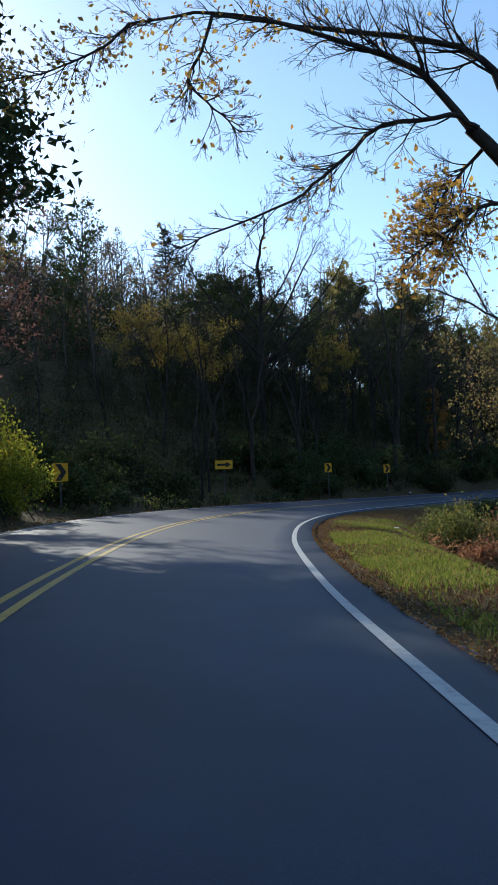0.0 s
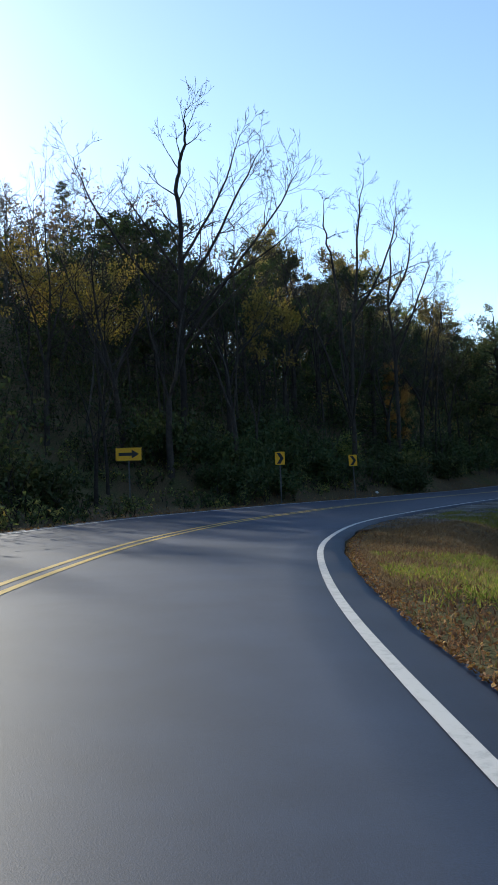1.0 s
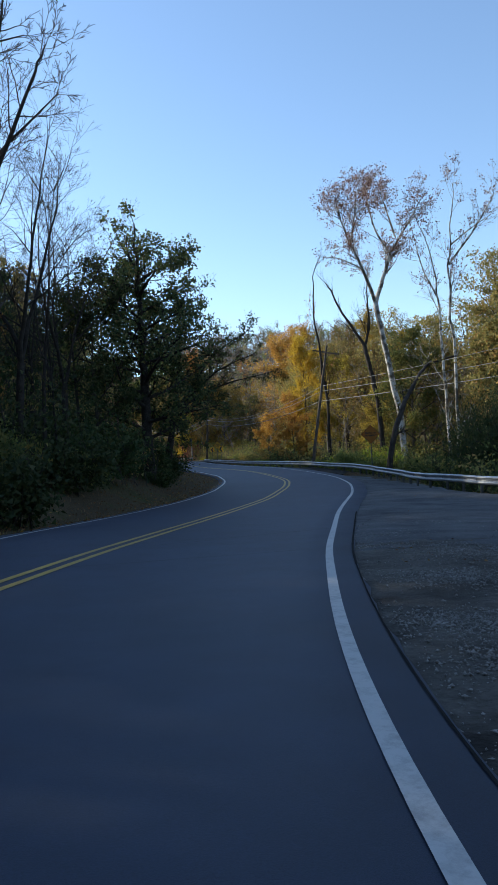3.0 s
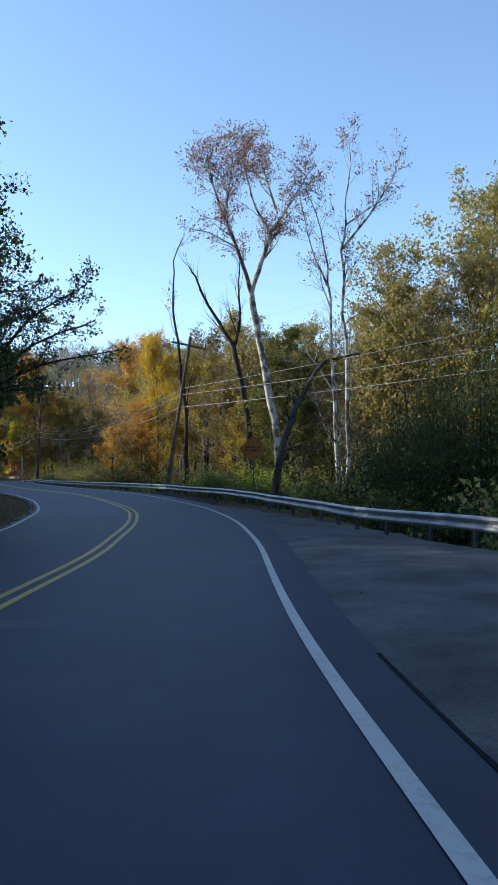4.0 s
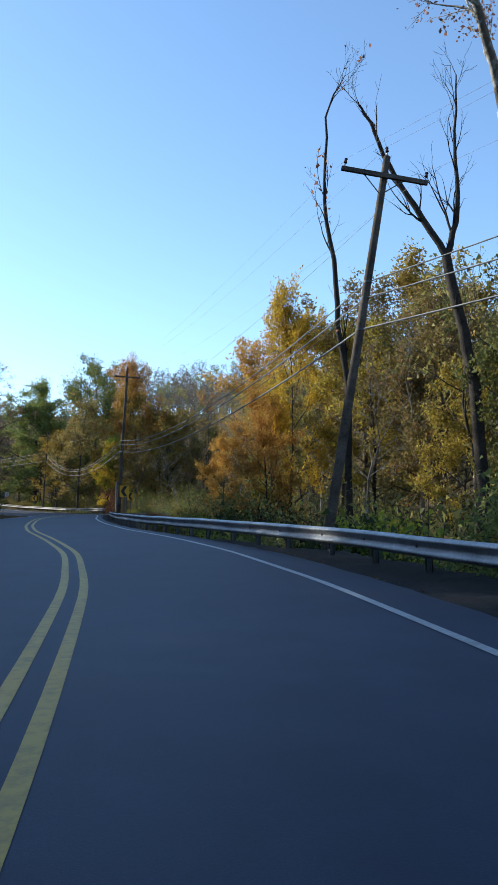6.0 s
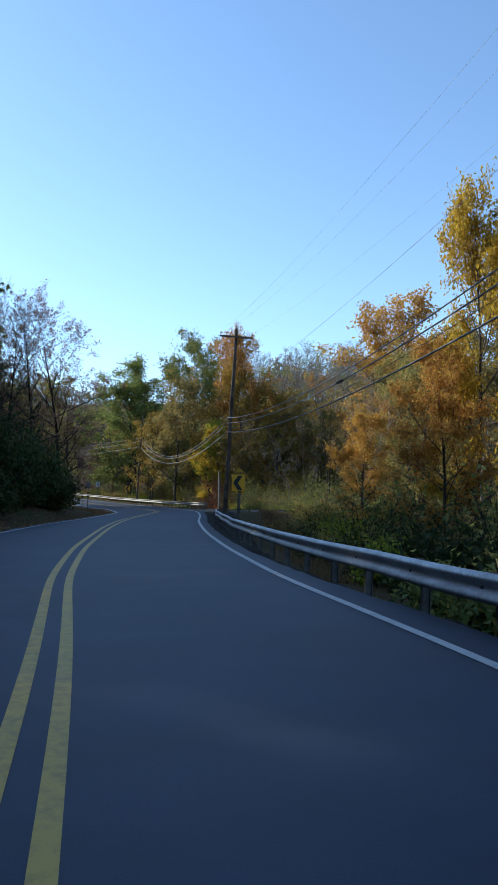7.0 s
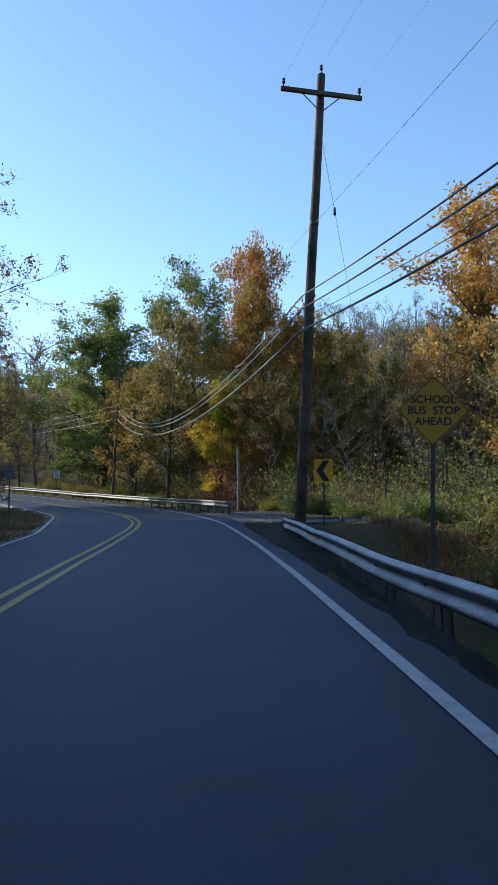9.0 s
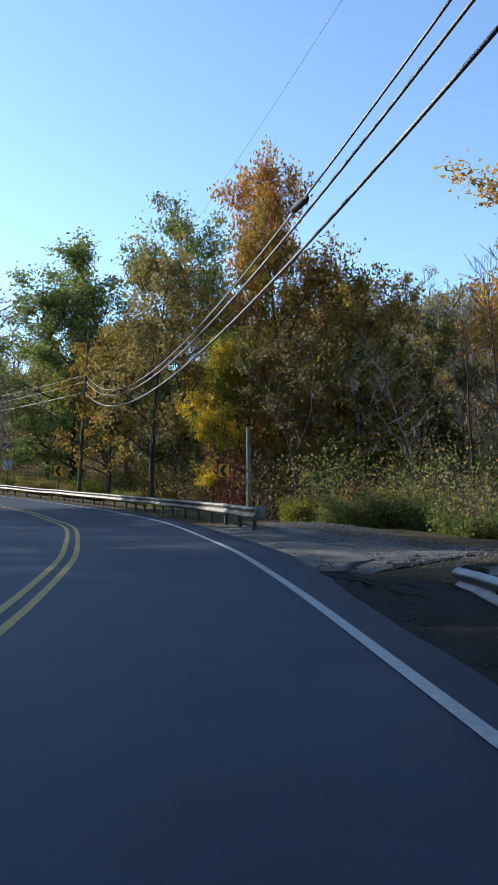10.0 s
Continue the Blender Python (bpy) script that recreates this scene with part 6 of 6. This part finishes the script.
def sign(kind, x, y, centre, facing, label, tilt=0.0, ground_at=None, name="road_sign", category="road sign", big=True):
    """A sign on a steel post; facing: degrees, the heading that it is read along."""
    z0 = height(x, y) if ground_at is None else ground_at
    root = new(name)
    root.matrix_basis = pose(x, y, z0, 0, tilt, facing)
    tagged(root, label, category, "road signs")
    hc = centre - z0
    up = 0.3
    bm = box_bm(0.055, 0.006, hc + 0.35 + up, (0, 0.03, (hc + up - 0.35) / 2))
    for sx in (-0.03, 0.03):
        box_bm(0.006, 0.03, hc + 0.35 + up, (sx, 0.018, (hc + up - 0.35) / 2), bm=bm)
    part("post", bm_mesh("post", bm, SIGN_STEEL), root)
    holder = pose(0, 0, hc)
    if kind == "diamond_school" or kind == "diamond_break":
        w = 0.93 if kind == "diamond_break" else 0.762
        pts = [(px * math.cos(radians(45)) - pz * math.sin(radians(45)), px * math.sin(radians(45)) + pz * math.cos(radians(45))) for px, pz in rounded(w, w, 0.045)]
        pl = part("panel", plate("panel", pts, 0, 0.003, SIGN_ORANGE if kind == "diamond_break" else SIGN_DULL), root, m=holder)
        part("border", border([(a * 0.975, b * 0.975) for a, b in pts], 0.965, -0.003, SIGN_BLACK), pl)
        if kind == "diamond_school":
            for text, zz in (("SCHOOL", 0.165), ("BUS  STOP", 0.0), ("AHEAD", -0.165)):
                words(text, 0.165, 0, zz, SIGN_BLACK, pl)
        else:
            for text, zz in (("BREAK  IN", 0.08), ("PAVEMENT", -0.09)):
                words(text, 0.165, 0, zz, SIGN_BLACK, pl)
    elif kind in ("chevron_l", "chevron_r"):
        w, h = (0.61, 0.76) if big else (0.457, 0.61)
        q = w / 0.61
        pl = part("panel", plate("panel", rounded(w, h, 0.035), 0, 0.003, SIGN_YELLOW), root, m=holder)
        d = 1 if kind == "chevron_r" else -1
        ch = [(-0.2, 0.34), (0.02, 0.34), (0.24, 0.0), (0.02, -0.34), (-0.2, -0.34), (0.02, 0.0)]
        part("chevron", plate("chevron", [(d * a * q, b * q) for a, b in ch], -0.004, 0.003, SIGN_BLACK), pl)
    elif kind == "arrow":
        w, h = 1.22, 0.61
        pl = part("panel", plate("panel", rounded(w, h, 0.035), 0, 0.003, SIGN_YELLOW), root, m=holder)
        part("border", border([(a * 0.985, b * 0.97) for a, b in rounded(w, h, 0.035)], 0.97, -0.003, SIGN_BLACK), pl)
        ar = [(-0.46, 0.075), (0.14, 0.075), (0.14, 0.2), (0.48, 0.0), (0.14, -0.2), (0.14, -0.075), (-0.46, -0.075)]
        part("arrow", plate("arrow", ar, -0.004, 0.003, SIGN_BLACK), pl)
    elif kind == "speed":
        pl = part("panel", plate("panel", rounded(0.61, 0.76, 0.035), 0, 0.003, SIGN_WHITE), root, m=holder)
        part("border", border([(a * 0.97, b * 0.97) for a, b in rounded(0.61, 0.76, 0.035)], 0.96, -0.003, SIGN_BLACK), pl)
        words("SPEED", 0.13, 0, 0.26, SIGN_BLACK, pl)
        words("LIMIT", 0.13, 0, 0.13, SIGN_BLACK, pl)
        words("35", 0.36, 0, -0.15, SIGN_BLACK, pl)
    elif kind == "back":
        part("panel", plate("panel", rounded(0.61, 0.61, 0.03), 0.0, 0.003, SIGN_BACK), root, m=holder)
    return root


def toward(x, y, px, py):
    return math.degrees(math.atan2(-(x - px), y - py))


CH = "yellow and black chevron sign on a steel post"
sign("arrow", -0.8, 53.2, 1.29, toward(-0.8, 53.2, 0, 15), "yellow sign with a long black arrow")
sign("chevron_r", 6.2, 52.8, 0.83, toward(6.2, 52.8, 1.5, 25), CH, big=False)
sign("chevron_r", 11.3, 58.8, 0.62, toward(11.3, 58.8, 5, 37), CH, tilt=-2, big=False)
sign("chevron_r", -7.0, 32.2, 1.0, toward(-7.0, 32.2, 0, 5), CH)
sign("diamond_break", 48.95, 83.55, 1.46, toward(48.95, 83.55, 32, 68), "orange diamond warning sign about broken pavement")
sign("chevron_l", 69.4, 129.6, 2.12, toward(69.4, 129.6, 55, 106), "large yellow and black chevron sign behind the guardrail")
sign("chevron_l", 81.6, 148.9, 2.6, toward(81.6, 148.9, 67, 128), CH)
sign("diamond_school", 73.9, 136.9, 2.87, toward(73.9, 136.9, 65, 126), "yellow diamond school bus stop warning sign", tilt=1.5)
sign("chevron_l", 98.5, 182.8, 3.6, toward(98.5, 182.8, 74, 144), CH)
sign("chevron_l", 93.2, 195.4, 3.9, toward(93.2, 195.4, 78, 152), CH)
sign("speed", 92.3, 203.6, 4.65, toward(92.3, 203.6, 76, 148), "white speed limit sign behind the guardrail")
sign("back", 77.0, 168.0, 3.15, 30, "bare metal back of a road sign")


# ---- utility poles and lines ----
def utility_pole(base, top, arm_dir, wires_z, label, r=0.16, arm=True):
    b, t = np.array(base, float), np.array(top, float)
    root = new("utility_pole")
    root.location = b
    tagged(root, label, "utility pole", "utility poles")
    k = np.linspace(0, 1, 9)[:, None]
    pts = (t - b) * k
    pts[1:-1, :2] += np.random.default_rng(int(b[0])).normal(size=(7, 2)) * 0.012
    pts[0, 2] -= 0.4
    me = tubes_mesh("pole", [(pts, np.linspace(r, r * 0.66, 9), 14)], POLE_WOOD)
    part("pole", me, root)
    cap = bmesh.new()
    bmesh.ops.create_cone(cap, cap_ends=True, segments=14, radius1=r * 0.66, radius2=0.02, depth=0.08)
    part("pole_top", bm_mesh("pole_top", cap, POLE_WOOD), root, m=pose(*(t - b + (0, 0, 0.03))))
    ends = []
    if arm:
        d = np.array(arm_dir, float)
        d /= np.linalg.norm(d)
        ax = (t - b) / np.linalg.norm(t - b)
        mid = (t - b) - ax * 0.62
        yaw = math.degrees(math.atan2(d[1], d[0]))
        pitch = -math.degrees(math.asin(d[2]))
        frame_m = Matrix.Translation(mid) @ pose(0, 0, 0, 0, pitch, yaw)
        bar = part("crossarm", bm_mesh("crossarm", box_bm(2.44, 0.1, 0.13, (0, -0.15, 0), 0.01), POLE_WOOD), root, m=frame_m)
        for sx in (-1, 1):
            br = box_bm(0.03, 0.012, 0.75, (0, 0, 0))
            ob = part("brace", bm_mesh("brace", br, POST_STEEL), bar)
            ob.matrix_basis = Matrix.Translation((sx * 0.3, -0.09, -0.27)) @ pose(0, 0, 0, 0, sx * 48, 0)
        ins_bm = bmesh.new()
        for zz, rr, hh in ((0.05, 0.02, 0.1), (0.13, 0.055, 0.05), (0.18, 0.04, 0.05), (0.22, 0.05, 0.03)):
            bmesh.ops.create_cone(ins_bm, cap_ends=True, segments=10, radius1=rr, radius2=rr * 0.8, depth=hh, matrix=Matrix.Translation((0, 0, zz)))
        ins = bm_mesh("insulator", ins_bm, INSULATOR)
        for sx in (-1.14, 1.14):
            ob = part("insulator", ins, bar)
            ob.matrix_basis = pose(sx, -0.15, 0.065)
            ends.append(b + np.array((frame_m @ Vector((sx, -0.15, 0.3)))[:]))
        ob = part("insulator", ins, root)
        ob.matrix_basis = Matrix.Translation(t - b + (0, 0, 0.05))
        ends.append(t + (0, 0, 0.3))
    for z in wires_z:
        f = (z - b[2]) / (t[2] - b[2])
        c = (t - b) * f
        part("band", tubes_mesh("band", [(np.array([c - (0, 0, 0.03), c + (0, 0, 0.03)]), np.array([r * (1 - 0.34 * f) + 0.012] * 2), 14)], POST_STEEL), root)
        part("cable_clamp", bm_mesh("cable_clamp", box_bm(0.16, 0.2, 0.1, bevel=0.02), POST_STEEL), root, m=pose(*c) @ pose(0, 0, 0, 0, 0, 20))
    return ends


def at_height(base, top, z):
    b, t = np.array(base, float), np.array(top, float)
    return b + (t - b) * (z - b[2]) / (t[2] - b[2])


PB = ((57.1, 98.9, height(57.1, 98.9)), (58.65, 97.55, 10.2))
PC = ((79.35, 147.3, height(79.35, 147.3)), (79.2, 145.8, 14.0))
PD = ((95.6, 197.8, height(95.6, 197.8)), (96.4, 198.0, 14.2))
PA = ((56.8, 50.0, height(56.8, 50)), (56.8, 50.0, 12.5))
PE = ((84.0, 246.0, height(84.0, 246)), (84.0, 246.0, 14.5))
eB = utility_pole(*PB, (1.71, -1.66, -0.53), (6.58, 6.12, 5.23), "leaning dark wooden utility pole with crossarm", 0.15)
eC = utility_pole(*PC, (2.25, -0.93, -0.07), (9.7, 7.6, 7.22, 6.58), "tall wooden utility pole with crossarm by the guardrail", 0.17)
eD = utility_pole(*PD, (1.0, -0.3, 0.0), (11.1, 10.6, 9.8), "wooden utility pole among roadside trees", 0.15)
eA = utility_pole(*PA, (1.0, 0.1, 0.0), (9.3, 7.4, 6.1), "wooden utility pole beside the pull-off", 0.15)
eE = utility_pole(*PE, (1.0, 0.3, 0.0), (11.2, 10.4, 9.8), "wooden utility pole beyond the bend", 0.15)


def wire(a, b, sag, r, mat, label, name="power_line"):
    a, b = np.array(a, float), np.array(b, float)
    k = np.linspace(0, 1, 29)[:, None]
    p = a + (b - a) * k
    p[:, 2:] -= 4 * sag * k * (1 - k)
    root = new(name, tubes_mesh(name, [(p, np.full(29, r), 5)], mat))
    return tagged(root, label, "power line", "overhead lines")


CL, TL = "thick communication cable strung between utility poles", "thin power wire strung between utility poles"
hooks = {"A": [at_height(*PA, z) for z in (9.3, 7.4, 6.1)], "B": [at_height(*PB, z) for z in (6.58, 6.12, 5.23)], "C": [at_height(*PC, z) - (0.22, -0.1, 0) for z in (7.6, 7.22, 6.58)],
         "D": [at_height(*PD, z) for z in (11.1, 10.6, 9.8)], "E": [at_height(*PE, z) for z in (11.2, 10.4, 9.8)]}
for p, q, sag in (("A", "B", 0.5), ("B", "C", 1.3), ("C", "D", 2.7), ("D", "E", 0.8)):
    for k, r in enumerate((0.02, 0.024, 0.028)):
        wire(hooks[p][k], hooks[q][k], sag * (1 - 0.08 * k), r, WIRE, CL, "communication_cable")
for p, q, sag in ((eB, eC, 0.7), (eA, eB, 0.5)):
    for k in range(3):
        wire(p[k], q[k], sag, 0.0032, WIRE, TL)
wire(hooks["B"][1] - (0, 0, 0.15), hooks["C"][1] - (0, 0, 0.3), 1.35, 0.009, BLACK_CABLE, "thin black cable strung between utility poles", "communication_cable")
wire(at_height(*PB, 8.6), at_height(*PC, 9.7), 0.7, 0.006, WIRE, TL)
wire(at_height(*PC, 9.7), at_height(*PD, 13.2), 1.2, 0.005, WIRE, TL)
# guy wire with its strain insulator at the tall pole
g0, g1 = at_height(*PC, 12.6), np.array((80.8, 144.8, height(80.8, 144.8)))
wire(g0, g1, 0.0, 0.006, WIRE, "steel guy wire of the tall utility pole", "guy_wire")
gi = g0 + (g1 - g0) * 0.215
bm = bmesh.new()
bmesh.ops.create_cone(bm, cap_ends=True, segments=10, radius1=0.045, radius2=0.03, depth=0.22)
tagged(part("strain_insulator", bm_mesh("strain_insulator", bm, INSULATOR), None, m=pose(*gi)), "small strain insulator on the guy wire", "insulator")


def splice_case(p, q, k, f, sag):
    a, b = hooks[p][k], hooks[q][k]
    c = a + (b - a) * f
    c[2] -= 4 * sag * (1 - 0.08 * k) * f * (1 - f)
    d = b - a
    bm = bmesh.new()
    for off, r0, r1, ln in ((-0.33, 0.03, 0.06, 0.12), (0, 0.066, 0.066, 0.54), (0.33, 0.06, 0.03, 0.12)):
        bmesh.ops.create_cone(bm, cap_ends=True, segments=12, radius1=r0, radius2=r1, depth=ln, matrix=Matrix.Translation((0, 0, off)))
    ob = new("splice_case", bm_mesh("splice_case", bm, BLACK_CABLE))
    ob.matrix_basis = Matrix.Translation(c) @ Vector(d).to_track_quat("Z", "Y").to_matrix().to_4x4()
    tagged(ob, "black splice case hanging on a cable", "cable box")


splice_case("A", "B", 1, 0.6, 0.5)
splice_case("B", "C", 1, 0.45, 1.3)
splice_case("C", "D", 0, 0.14, 2.7)

# bare stub pole at the start of the second rail
root = new("stub_pole", tubes_mesh("stub_pole", [(np.array([(0, 0, -0.4), (0.02, 0, 2.5), (0.0, 0.02, 5.2)]), np.array([0.14, 0.13, 0.11]), 12)], PALE_POLE))
root.location = (97.6, 178.9, height(97.6, 178.9))
tagged(root, "short weathered grey pole with no wires", "pole")


def scrap(x, y, size, seed):
    """A crumpled piece of white paper on the ground."""
    r = np.random.default_rng(seed)
    bm = bmesh.new()
    bmesh.ops.create_icosphere(bm, subdivisions=2, radius=size)
    for v in bm.verts:
        v.co = v.co * (1 + r.normal() * 0.22)
        v.co.z *= 0.6
    ob = new("paper_scrap", bm_mesh("paper_scrap", bm, SIGN_WHITE))
    ob.location = (x, y, height(x, y) + size * 0.5)
    tagged(ob, "crumpled scrap of white paper in the grass", "litter")


scrap(5.6, 26.6, 0.09, 5)
scrap(5.9, 26.0, 0.05, 6)
scrap(14.0, 64.0, 0.12, 7)
